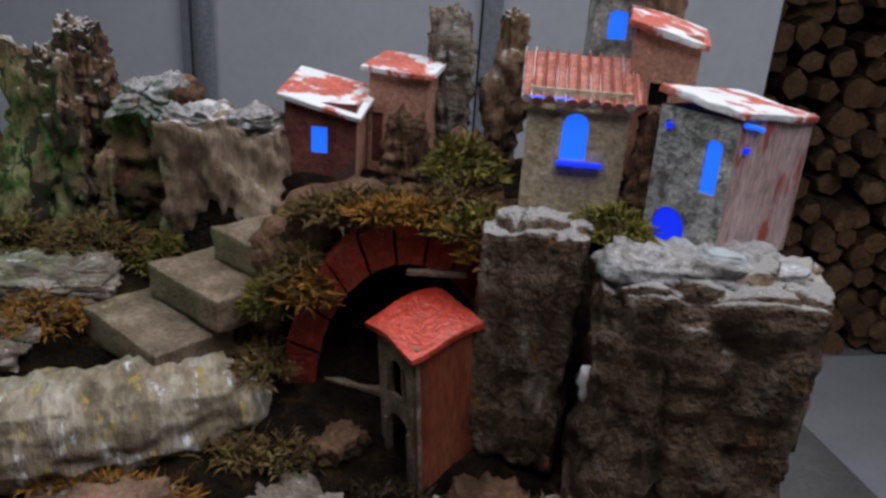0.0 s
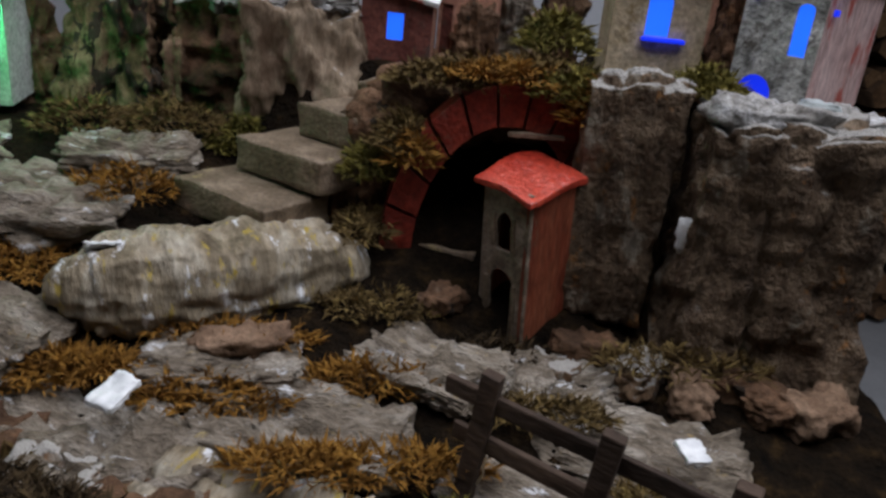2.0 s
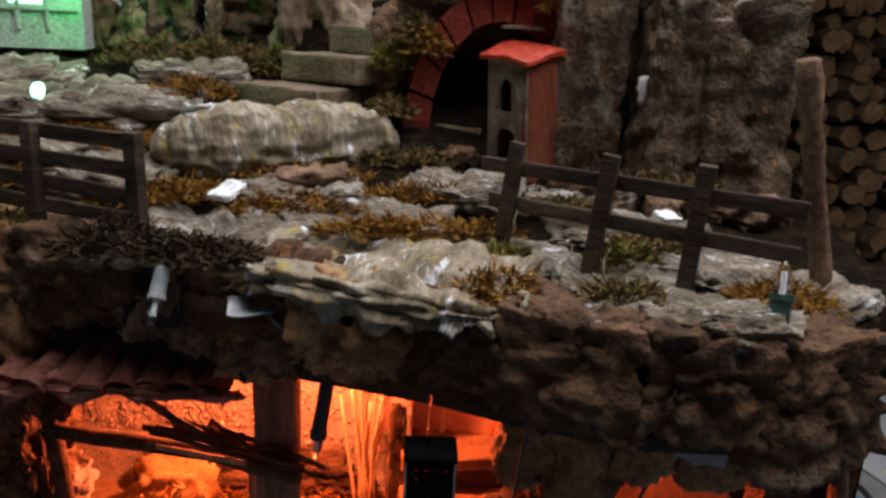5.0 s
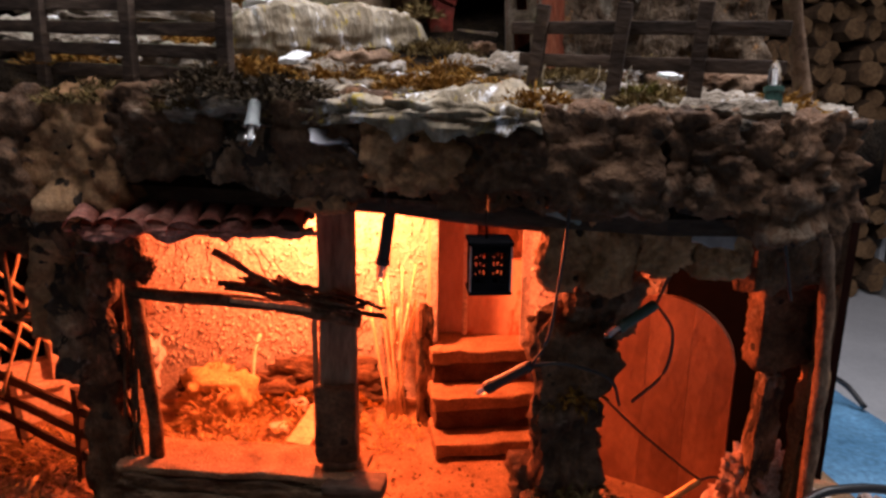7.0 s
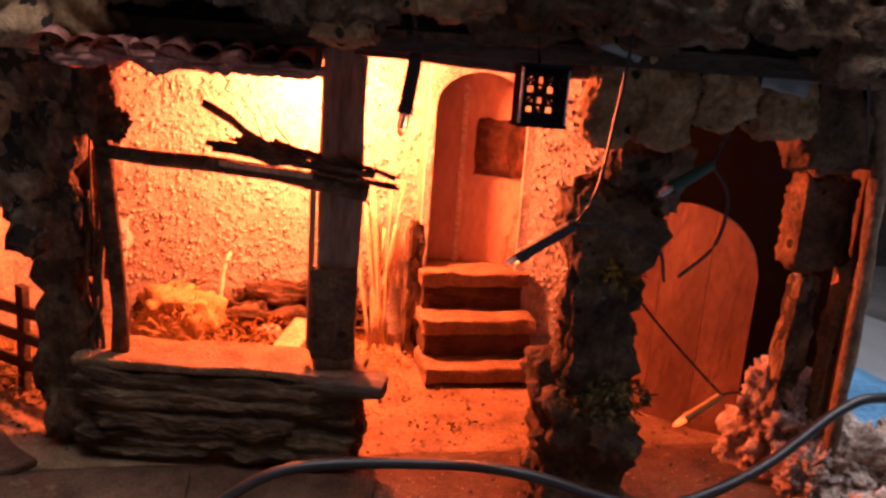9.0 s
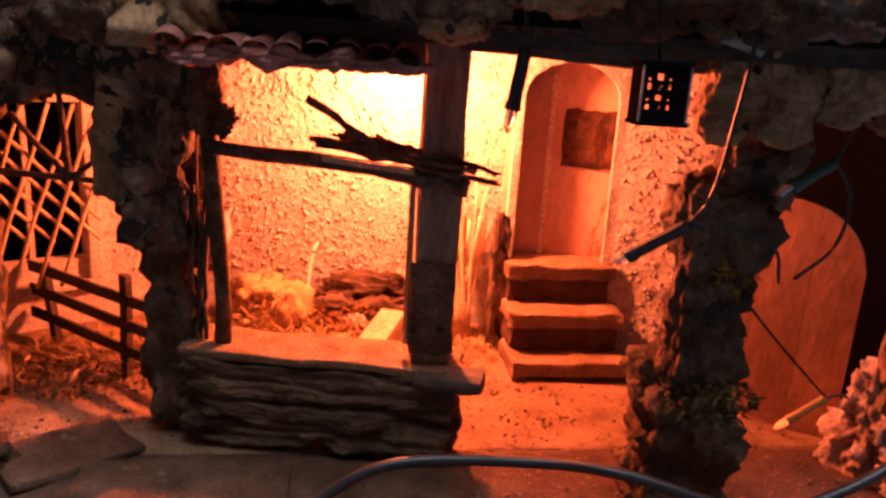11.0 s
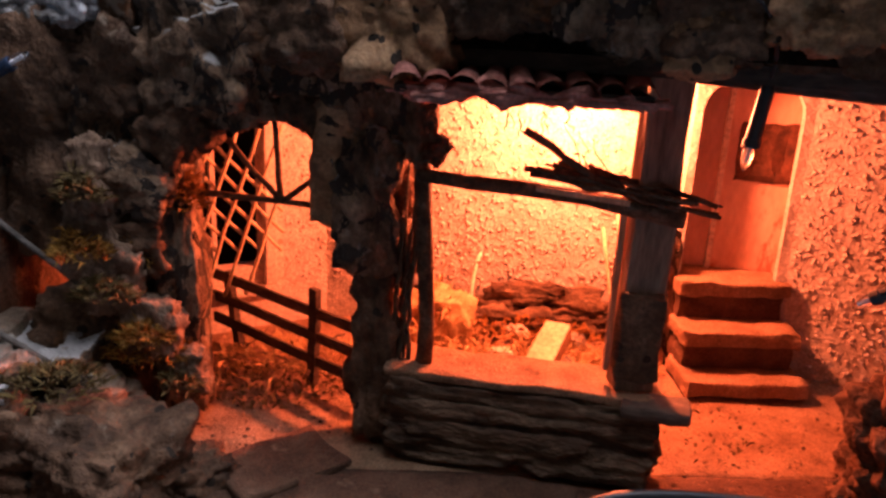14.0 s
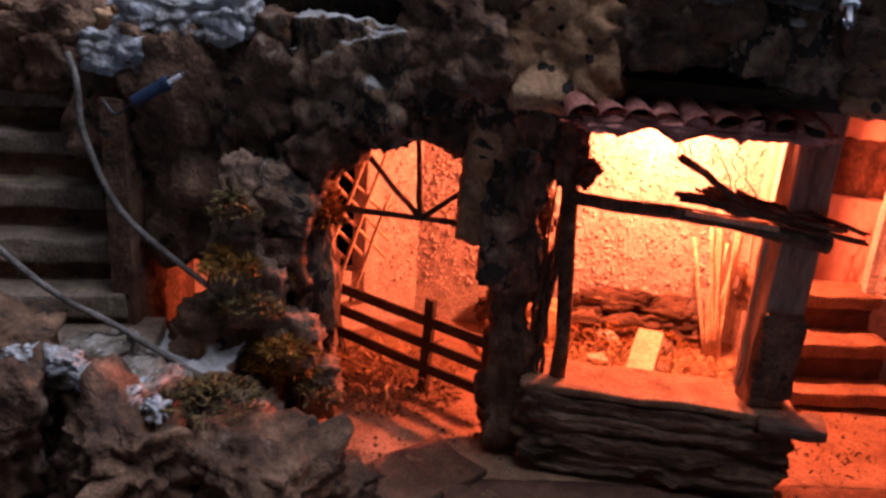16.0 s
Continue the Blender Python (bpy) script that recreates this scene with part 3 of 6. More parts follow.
solo("table_cover", cover, BLUECLOTH, pose(-0.335, 0.45, -0.046), "creased blue plastic cover lying on the table", "cover", smooth=True)
slab_structure("base_board", 1.36, 0.90, 0.026, -0.225, 0.53, -0.040, BOARD, "brown wooden base board under the model", "board")

# ---- the model: floor, hidden core, terraces ----
def terrain(name, x0, x1, y0, y1, nx, ny, height, mat, label, category, thick=0.0):
    bm = bmesh.new()
    grid = [[bm.verts.new((x0 + (x1 - x0) * i / nx, y0 + (y1 - y0) * j / ny, 0)) for i in range(nx + 1)] for j in range(ny + 1)]
    for row in grid:
        for v in row:
            v.co.z = height(v.co.x, v.co.y)
    for j in range(ny):
        for i in range(nx):
            bm.faces.new((grid[j][i], grid[j][i + 1], grid[j + 1][i + 1], grid[j + 1][i]))
    if thick:
        got = bmesh.ops.extrude_face_region(bm, geom=bm.faces[:])["geom"]
        low = [v for v in got if isinstance(v, bmesh.types.BMVert)]
        for v in low:
            v.co.z -= thick
        bmesh.ops.recalc_face_normals(bm, faces=bm.faces[:])
    return solo(name, bm, mat, Matrix(), label, category, "", "structure", True)


def step(a, b, t):
    t = min(1.0, max(0.0, (t - a) / (b - a)))
    return t * t * (3 - 2 * t)


def floor_height(x, y):
    return 0.003 * noise.noise(Vector((x * 14, y * 14, 1))) + 0.0012 * noise.noise(Vector((x * 70, y * 70, 2))) - 0.002


# front ground takes the darker colour in place of shade
terrain("ground", -0.88, 0.445, 0.10, 0.385, 150, 36, floor_height, SHADED_EARTH, "trodden brown earth before the stable, its colour darkened for shade", "ground", 0.010)
terrain("stable_floor", -0.88, 0.445, 0.385, 0.76, 150, 46, floor_height, SAND, "sand-coloured plastered floor of the model stable", "floor", 0.010)


def edge_y(x):
    """The front edge of the upper terrace."""
    pts = [(-0.95, 0.60), (-0.70, 0.52), (-0.50, 0.45), (-0.30, 0.372), (-0.15, 0.325), (0.0, 0.262), (0.10, 0.205), (0.20, 0.195), (0.27, 0.24), (0.40, 0.34)]
    for (xa, ya), (xb, yb) in zip(pts, pts[1:]):
        if x <= xb:
            return ya + (yb - ya) * (x - xa) / (xb - xa)
    return 0.34


def terrace_height(x, y):
    z = 0.412 + (0.38 - 0.22 * step(0.11, 0.18, x) * step(0.62, 0.50, y)) * min(0.29, max(0.0, y - 0.36))
    z += 0.070 * step(0.63, 0.68, y) * step(-0.16, -0.08, x) + 0.055 * step(0.50, 0.56, y) * step(0.17, 0.20, x) - 0.05 * step(0.78, 0.86, y)
    z += 0.006 * noise.noise(Vector((x * 22, y * 22, 4))) + 0.003 * noise.noise(Vector((x * 70, y * 70, 5)))
    z -= 0.030 * math.exp(-((x - 0.095) / 0.055) ** 2 - ((y - 0.485) / 0.045) ** 2)
    return z - 0.085 * step(-0.40, -0.70, x) * 1.0


def terrace():
    bm = bmesh.new()
    nx, ny = 170, 90
    rows = []
    for j in range(ny + 1):
        row = []
        for i in range(nx + 1):
            x = -0.66 + 1.00 * i / nx
            y = edge_y(x) + 0.012 + (0.88 - edge_y(x)) * j / ny
            row.append(bm.verts.new((x, y, terrace_height(x, y))))
        rows.append(row)
    for a, b in zip(rows, rows[1:]):
        for i in range(nx):
            bm.faces.new((a[i], a[i + 1], b[i + 1], b[i]))
    got = bmesh.ops.extrude_face_region(bm, geom=bm.faces[:])["geom"]
    for v in got:
        if isinstance(v, bmesh.types.BMVert):
            v.co.z = 0.352 - 0.085 * step(-0.40, -0.70, v.co.x)
    bmesh.ops.recalc_face_normals(bm, faces=bm.faces[:])
    return solo("terrace_ground", bm, EARTH, Matrix(), "dark mossy earth terrace above the stable", "ground", "", "structure", True)


terrace()

# ---- the stable's walls ----
def wall(name, a, b, height, mat, label, holes=(), thick=0.02, z=0.0):
    """A wall from a to b on the plan, whose face looks to the right-hand side of the way from b to a."""
    a, b = Vector(a), Vector(b)
    d = b - a
    bm = plate(rect(0, d.length, -0.004, height), holes, thick)
    return solo(name, bm, mat, pose(a.x, a.y, z, 0, 0, math.degrees(math.atan2(d.y, d.x))), label, "wall", "", "structure")


wall("wall_back", (-0.40, 0.735), (0.012, 0.695), 0.352, GRIT, "back wall of gritty sand-coloured plaster")
wall("wall_back_left", (-0.448, 0.700), (-0.395, 0.738), 0.352, GRIT, "narrow gritty plaster wall in the corner")
wall("wall_left", (-0.640, 0.585), (-0.448, 0.700), 0.352, PLASTER, "plaster side wall with a barred window", [rect(0.088, 0.198, 0.078, 0.255)])
wall("wall_door", (0.006, 0.632), (0.126, 0.606), 0.352, GRIT, "plaster wall with a round-headed doorway", [arched(0.008, 0.112, 0.10, 0.330, 12, 0.040)], 0.012)
wall("wall_right", (0.126, 0.606), (0.27, 0.535), 0.352, GRIT, "gritty plaster wall beside the doorway")
wall("wall_niche_left", (0.012, 0.70), (0.010, 0.634), 0.352, PLASTER, "smooth plaster cheek of the door niche", thick=0.006)
wall("wall_niche_right", (0.130, 0.612), (0.150, 0.70), 0.352, PLASTER, "smooth plaster cheek of the door niche", thick=0.006)
wall("wall_end_left", (-0.66, 0.46), (-0.640, 0.585), 0.30, BARK_DARK, "dark closing wall beyond the window")
# added backing, coloured near black as the dark behind the window
wall("wall_window_back", (-0.68, 0.64), (-0.47, 0.765), 0.30, SHADE_BLACK, "near-black backing that stands for the dark behind the barred window")

# grit on the back walls
def grit(a, b, z0, z1, n, seed, label):
    rng = random.Random(seed)
    a, b = Vector((*a, 0)), Vector((*b, 0))
    nrm = (b - a).normalized().cross(Vector((0, 0, 1)))
    vs, fs = [], []
    for _ in range(n):
        c = a.lerp(b, rng.random()) + Vector((0, 0, rng.uniform(z0, z1)))
        s = rng.choice((0.0010, 0.0013, 0.0017, 0.0022, 0.003))
        along = (b - a).normalized()
        up = Vector((0, 0, 1))
        i = len(vs)
        for k in range(5):
            w = 2 * math.pi * k / 5 + rng.uniform(-0.4, 0.4)
            vs.append(c + (along * math.cos(w) + up * math.sin(w)) * s * rng.uniform(0.7, 1.3))
        vs.append(c + nrm * s * rng.uniform(0.6, 1.3) + along * rng.uniform(-0.4, 0.4) * s)
        fs += [(i + k, i + (k + 1) % 5, i + 5) for k in range(5)]
    me = bpy.data.meshes.new("grit")
    me.from_pydata([tuple(v) for v in vs], [], fs)
    return tagged(link("wall_grit", me, GRIT), label, "grit", "", "stuff")


grit((-0.40, 0.7345), (0.010, 0.6945), 0.05, 0.345, 3600, 3, "coarse sand grains stuck to the back wall")
grit((-0.446, 0.7015), (-0.397, 0.7365), 0.05, 0.345, 420, 4, "coarse sand grains stuck to the corner wall")
grit((0.128, 0.6045), (0.27, 0.5345), 0.0, 0.34, 1300, 6, "coarse sand grains stuck to the side wall")

# door in its niche, with the stain on it
door = thing("door_1", "smooth pink-plastered door with a dark brown square stain", "door", pose(0.080, 0.655, 0.10, 0, 0, -12), kind="structure")
part("door_panel", box(0.150, 0.008, 0.245, (0, 0, 0), 0.001), DOORPLASTER, door)
part("door_edge", box(0.006, 0.008, 0.215, (-0.026, -0.007, 0), 0.001), PLASTER, door)
part("peephole_stain", worn(box(0.062, 0.0035, 0.066, (0.020, -0.0055, 0.112), 0.0005), 9, 0.0030, 70, 3), PATCH, door, "dark brown rough square")
solo("wall_niche_top", box(0.16, 0.10, 0.01), PLASTER, pose(0.08, 0.655, 0.336), "plaster head of the door niche", "wall", "", "structure")

# steps before the door
stair = thing("stone_stair", "three rounded sand-plastered steps before the door", "stairs", pose(0.066, 0.0, 0.0), kind="structure")
for y0, z1, w, y1 in ((0.594, 0.107, 0.126, 0.70), (0.557, 0.063, 0.130, 0.62), (0.526, 0.019, 0.132, 0.60)):
    bm = box(w, y1 - y0, 0.017, (0, (y0 + y1) / 2, z1 - 0.017), 0.003)
    worn(bm, 7, 0.0032, 95, z1 * 50)
    tread = part("tread", bm, SAND, stair, smooth=True)
    if z1 > 0.05:
        # riser darker than its tread: its shade is put into the colour
        part("riser", worn(box(w - 0.008, y1 - y0 - 0.008, 0.030, (0, (y0 + y1) / 2 + 0.003, z1 - 0.046)), 6, 0.003, 110, z1), SHADED_EARTH, stair)

# ceiling of the stable: dark boards
bm = bmesh.new()
front = [(-0.66 + 0.06 * i, edge_y(-0.66 + 0.06 * i) + 0.022) for i in range(17)]
outline = front + [(0.30, 0.80), (-0.66, 0.80)]
lower = [bm.verts.new((x, y, 0.338)) for x, y in outline]
bm.faces.new(lower)
for v in bmesh.ops.extrude_face_region(bm, geom=bm.faces[:])["geom"]:
    if isinstance(v, bmesh.types.BMVert):
        v.co.z += 0.012
bmesh.ops.recalc_face_normals(bm, faces=bm.faces[:])
solo("stable_ceiling", bm, DARKWOOD, Matrix(), "dark wooden ceiling board of the stable", "ceiling", "", "structure")

# ---- front of the stable ----
beam = thing("ceiling_beam", "dark rough wooden beam over the passage", "beam", pose(0, 0, 0))
bm = box(0.235, 0.030, 0.026, (0, 0, 0), 0.004)
worn(bm, 5, 0.003, 50)
o = part("timber", bm, DARKWOOD, beam, smooth=True)
o.matrix_basis = pose(0.005, 0.315, 0.330, 0, 2, -27)

post = thing("timber_post", "square old brown wooden post carrying the stable roof", "post", pose(-0.108, 0.388, 0))
part("upper_shaft", worn(box(0.034, 0.026, 0.345, (0, 0, 0), 0.003), 5, 0.0022, 45), OLDWOOD, post, smooth=True)
part("bark_cladding", worn(box(0.036, 0.012, 0.075, (-0.004, -0.018, 0.095), 0.003), 5, 0.004, 60), BARK_DARK, post, "darker bark strip nailed on the post", smooth=True)
part("edge_strip", box(0.005, 0.006, 0.155, (-0.021, 0.004, 0.095), 0.001), PALEWOOD, post)

# trunk wall with its pale sill
trunk = thing("trunk_wall", "low wall made of a grooved dark bark trunk with a pale sill", "wall", pose(-0.196, 0.402, 0, 0, 0, -13))
bm = chunk(0.236, 0.062, 0.082, 11, 34, 0.22, 0.050, 1.6, 0.06, (0.7, 3, 5), layer=0.55)
for v in bm.verts:
    # long grooves that run slightly downhill
    g = noise.noise(Vector((v.co.x * 7, v.co.y * 10, (v.co.z + v.co.x * 0.16) * 48)))
    v.co.y += 0.0038 * min(0.0, g + 0.1) * (-1 if v.co.y < 0 else 1)
part("bark_trunk", bm, TRUNKBARK, trunk, smooth=True)
bm = box(0.232, 0.056, 0.008, (0, 0.004, 0.077), 0.002)
worn(bm, 6, 0.0035, 55)
part("sill", bm, SAND, trunk, "pale plastered sill", smooth=True)
part("sill_end", worn(box(0.055, 0.030, 0.012, (0.108, -0.022, 0.073), 0.003), 3, 0.003, 60), DARKWOOD, trunk, smooth=True)

# left post and vine
lpost = thing("branch_post", "thin crooked dark branch post at the stable opening", "post", pose(-0.283, 0.417, 0))
part("stem", tube([(-0.006, 0, 0.26), (-0.003, 0, 0.22), (0.001, 0, 0.17), (0.004, 0, 0.12), (0.003, 0.001, 0.078)], [0.0075, 0.007, 0.0065, 0.0065, 0.008], 8, wobble=0.3), TWIG, lpost, smooth=True)
part("stem_top", chunk(0.026, 0.02, 0.07, 5, 13, 0.5, 0.16), BARK_DARK, lpost, smooth=True).matrix_basis = pose(-0.010, 0, 0.255)
part("knot", chunk(0.016, 0.012, 0.024, 6, 12, 0.6, 0.3), BARK_DARK, lpost, smooth=True).matrix_basis = pose(0.002, -0.004, 0.258, 0, 20)
vine = thing("vine_bundle", "tangle of dry brown vine twigs beside the post", "twigs", pose(-0.302, 0.425, 0.03))
for i in range(11):
    r = random.Random(i + 60)
    part("twig", crooked((r.uniform(-0.006, 0.006), r.uniform(-0.008, 0.008), 0.0), (r.uniform(-0.004, 0.012), r.uniform(-0.008, 0.008), r.uniform(0.16, 0.24)), r.uniform(0.0012, 0.0026), 0.014, 9, i, sides=5), TWIG, vine, smooth=True)

rail = thing("stick_rail", "crooked wooden rail with a bundle of dry twigs tied on", "rail", pose(0, 0, 0))
part("log", tube([(-0.292, 0.412, 0.250), (-0.25, 0.405, 0.247), (-0.21, 0.396, 0.246), (-0.16, 0.388, 0.241), (-0.125, 0.378, 0.237), (-0.088, 0.370, 0.232)], [0.0055, 0.006, 0.0065, 0.006, 0.007, 0.007], 8, wobble=0.3), TWIG, rail, smooth=True)
part("split_face", box(0.072, 0.002, 0.0045, (0, 0, 0), 0.0005), PALEWOOD, rail, "pale split face of the rail").matrix_basis = pose(-0.166, 0.3805, 0.2425, 0, 4, -14)
for i in range(16):
    r = random.Random(i + 10)
    a = Vector((-0.205 + r.uniform(-0.012, 0.05), 0.392 + r.uniform(-0.006, 0.004), 0.258 + r.uniform(-0.006, 0.010)))
    b = Vector((-0.072 + r.uniform(-0.03, 0.006), 0.362 + r.uniform(-0.008, 0.006), 0.243 + r.uniform(-0.007, 0.008)))
    part("twig", crooked(a, b, r.uniform(0.0012, 0.0030), 0.008, 8, i, sides=5), TWIG, rail, smooth=True)
part("stub", crooked((-0.213, 0.388, 0.292), (-0.150, 0.380, 0.254), 0.0036, 0.004, 7, 3), TWIG, rail, smooth=True)
for i in range(3):
    part("wisp", crooked((-0.160 + i * 0.008, 0.382, 0.255), (-0.185 + i * 0.012, 0.384, 0.300 - i * 0.006), 0.0006, 0.012, 8, i + 20, sides=4), TWIG, rail)

# tiled canopy
canopy = thing("tiled_canopy", "small terracotta tiled canopy over the stable opening", "roof", pose(-0.222, 0.356, 0.326, 0, 0, -6))
part("board", worn(box(0.178, 0.060, 0.006, (0, 0.012, -0.006), 0.001), 4, 0.0015, 50), DARKWOOD, canopy, smooth=True)
for i in range(9):
    r = random.Random(i + 5)
    bm = bmesh.new()
    rings = []
    for yy, rad in ((0.0, 0.0125), (0.025, 0.0095), (0.052, 0.0065)):
        rings.append([bm.verts.new((rad * math.cos(math.pi * k / 8), yy, rad * 0.95 * math.sin(math.pi * k / 8))) for k in range(9)])
    for ra, rb in zip(rings, rings[1:]):
        for k in range(8):
            bm.faces.new((ra[k], ra[k + 1], rb[k + 1], rb[k]))
    bmesh.ops.solidify(bm, geom=bm.faces[:], thickness=0.0022)
    bmesh.ops.recalc_face_normals(bm, faces=bm.faces[:])
    part("tile", bm, TERRACOTTA, canopy).matrix_basis = pose(-0.080 + i * 0.0200 + r.uniform(-0.003, 0.003), -0.026 + r.uniform(-0.004, 0.004), -0.004 + r.uniform(-0.0015, 0.0015), 14 + r.uniform(-4, 4), r.uniform(-10, 10), r.uniform(-12, 12))
part("backing_board", worn(box(0.186, 0.008, 0.032, (0, 0.034, -0.006), 0.001), 3, 0.002, 50), DARKWOOD, canopy)
part("edge_cork", chunk(0.185, 0.014, 0.011, 33, 16, 0.4, 0.22, freq=4.0), TERRACOTTA, canopy, "broken terracotta-coloured edge", smooth=True).matrix_basis = pose(0.004, -0.016, -0.011)
for i in range(6):
    r = random.Random(i + 80)
    x0 = r.uniform(-0.02, 0.05)
    part("root_fibre", crooked((x0, -0.016, -0.014), (x0 + r.uniform(-0.006, 0.006), -0.018, -0.026 - r.uniform(0, 0.008)), 0.0006, 0.006, 6, i, sides=4), TWIG, canopy)
solo("ceiling_cork", chunk(0.062, 0.045, 0.022, 34, 18, 0.4, 0.12, freq=3.0), CORK, pose(-0.130, 0.425, 0.331, 0, 0, -8), "lump of cork stuck under the stable ceiling", "cork", smooth=True)

# ---- bark walls round the stable front ----
FACE = "bark blocks of the stable front"
def block(x, y, z, sx, sy, sz, seed, mat=None, rz=0, label="dark rough cork bark block of the stable front", rx=0, ry=0, **kw):
    return chunk_thing("bark_block", mat or BARK_DARK, x, y, z, sx, sy, sz, seed, label, "bark", rz, rx, ry, FACE, **kw)


# fascia under the terrace's edge
for i, (x, w, h) in enumerate(((-0.76, 0.13, 0.09), (-0.645, 0.11, 0.10), (-0.56, 0.11, 0.10), (-0.47, 0.11, 0.09), (-0.385, 0.10, 0.10), (-0.31, 0.09, 0.10), (-0.235, 0.10, 0.075), (-0.165, 0.08, 0.07),
                               (-0.105, 0.075, 0.08), (-0.045, 0.08, 0.07), (0.015, 0.08, 0.065), (0.075, 0.085, 0.075), (0.140, 0.085, 0.07), (0.205, 0.08, 0.085))):
    y = edge_y(x) + (0.022 if -0.32 < x < -0.13 else 0.012)
    slope = math.degrees(math.atan2(edge_y(x + 0.03) - edge_y(x - 0.03), 0.06))
    lift = 0.0 if x > -0.45 else -0.05
    block(x, y, 0.428 - h + lift, w, 0.055, h, 100 + i, BARK_DARK if x > 0 else (BARK_DARK, CORK, BARK_DARK, BARK)[i % 4], slope, rough=0.11, cuts=20, rnd=0.32, crack=0.10, cells=(2.2, 2.2, 2.2), label="dark rough cork bark block under the terrace edge")
FASCIA_LABEL = "dark brown bark fascia over the passage"
for i in range(4):
    chunk_thing("bark_fascia", BARK_DARK, -0.098 + i * 0.052, 0.340 - i * 0.0277, 0.347, 0.070, 0.034, 0.075, 88 + i, FASCIA_LABEL, "fascia", -28, group="fascia pieces", cuts=18, rough=0.09, rnd=0.25, crack=0.05)

block(-0.113, 0.316, 0.342, 0.048, 0.030, 0.040, 198, CORK, -24, "tan cork plate over the post head", cuts=18, rough=0.12, rnd=0.5, crack=0.03, layer=0.2)

# left arch: boulders round an opening with a fan of sticks
ARCH_C, ARCH_Y = (-0.411, 0.212), 0.465
for i in range(8):
    a = math.radians(-8 + i * 28)
    r = 0.092
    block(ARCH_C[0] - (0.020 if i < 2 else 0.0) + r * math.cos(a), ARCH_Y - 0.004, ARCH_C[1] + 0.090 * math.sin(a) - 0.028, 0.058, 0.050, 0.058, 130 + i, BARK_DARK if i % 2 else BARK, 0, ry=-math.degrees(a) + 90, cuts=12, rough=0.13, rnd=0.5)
for x, y, z, sx, sy, sz, sd, mat in ((-0.325, 0.440, 0.0, 0.042, 0.050, 0.20, 150, BARK_DARK), (-0.331, 0.436, 0.165, 0.056, 0.050, 0.12, 151, BARK), (-0.335, 0.440, 0.27, 0.09, 0.055, 0.09, 152, BARK),
                                 (-0.500, 0.480, 0.0, 0.036, 0.055, 0.26, 153, BARK), (-0.545, 0.505, 0.0, 0.085, 0.08, 0.34, 154, BARK), (-0.610, 0.50, 0.14, 0.10, 0.07, 0.22, 155, BARK_DARK),
                                 (-0.46, 0.475, 0.285, 0.13, 0.06, 0.075, 156, BARK_DARK), (-0.38, 0.455, 0.30, 0.12, 0.06, 0.07, 157, BARK), (-0.575, 0.47, 0.0, 0.10, 0.06, 0.12, 158, BARK_DARK), (-0.655, 0.52, 0.24, 0.11, 0.08, 0.10, 159, BARK_DARK)):
    block(x, y, z, sx, sy, sz, sd, mat, cuts=15, rough=0.11, rnd=0.35)
fan = thing("stick_fan", "fan of thin dark sticks across the round arch", "window", pose(0, 0, 0))
part("bar", crooked((-0.482, 0.474, 0.214), (-0.338, 0.452, 0.207), 0.0031, 0.002, 6, 1, 0.9), TWIG, fan, smooth=True)
for i, end in enumerate(((-0.455, 0.470, 0.262), (-0.414, 0.462, 0.285), (-0.352, 0.454, 0.256))):
    part("spoke", crooked((-0.408, 0.460, 0.211), end, 0.0028, 0.002, 5, i + 4, 0.9), TWIG, fan, smooth=True)

# ---- inside the stable ----
lattice = thing("reed_lattice", "crossed pale reed lattice before the window", "lattice", pose(-0.497, 0.612, 0.165, 0, 0, 18))
for i in range(6):
    c = -0.055 + i * 0.0225
    for k, (a, b) in enumerate((((c - 0.036, -0.100), (c + 0.030, 0.092)), ((c - 0.062, 0.066), (c + 0.050, -0.052)))):
        lo, hi = sorted(((-0.064 - a[0]) / (b[0] - a[0]), (0.064 - a[0]) / (b[0] - a[0])))
        a, b = Vector((a[0], 0.003 * k, a[1])), Vector((b[0], 0.003 * k, b[1]))
        lo, hi = max(0, lo), min(1, hi)
        if hi - lo > 0.25:
            part("reed", crooked(a.lerp(b, lo), a.lerp(b, hi), 0.0024, 0.004, 6, i * 2 + k, 0.85, sides=6), REED, lattice, smooth=True)
wframe = thing("window_1", "plaster window frame in the side wall of the stable", "window", pose(-0.640, 0.585, 0, 0, 0, math.degrees(math.atan2(0.115, 0.192))), kind="structure")
for x0, x1, z0, z1 in ((0.198, 0.212, 0.055, 0.270), (0.075, 0.088, 0.055, 0.270), (0.0885, 0.1975, 0.255, 0.270), (0.070, 0.217, 0.044, 0.0545)):
    part("window_frame", box(x1 - x0, 0.012, z1 - z0, ((x0 + x1) / 2, -0.005, z0), 0.002), PLASTER, wframe)
part("mullion", box(0.006, 0.008, 0.19, (0.143, 0.010, 0.073), 0.001), PLASTER, wframe)

pen = thing("pen_fence", "low dark wooden pen fence of rough boards", "fence", pose(0, 0, 0))
for x, y, h, ry in ((-0.486, 0.625, 0.090, -12), (-0.392, 0.540, 0.108, 2)):
    part("post", worn(box(0.011, 0.008, h, (0, 0, 0), 0.001), 2, 0.001, 60), DARKWOOD, pen).matrix_basis = pose(x, y, -0.003, 0, ry, -40)
for z in (0.078, 0.052, 0.025):
    a, b = Vector((-0.520, 0.650, z)), Vector((-0.325, 0.482, z + 0.002))
    part("board", worn(box((b - a).length, 0.004, 0.012, (0, 0, -0.006), 0.001), 3, 0.0012, 50), DARKWOOD, pen).matrix_basis = pose(*((a + b) / 2), 0, 0, math.degrees(math.atan2(b.y - a.y, b.x - a.x)))

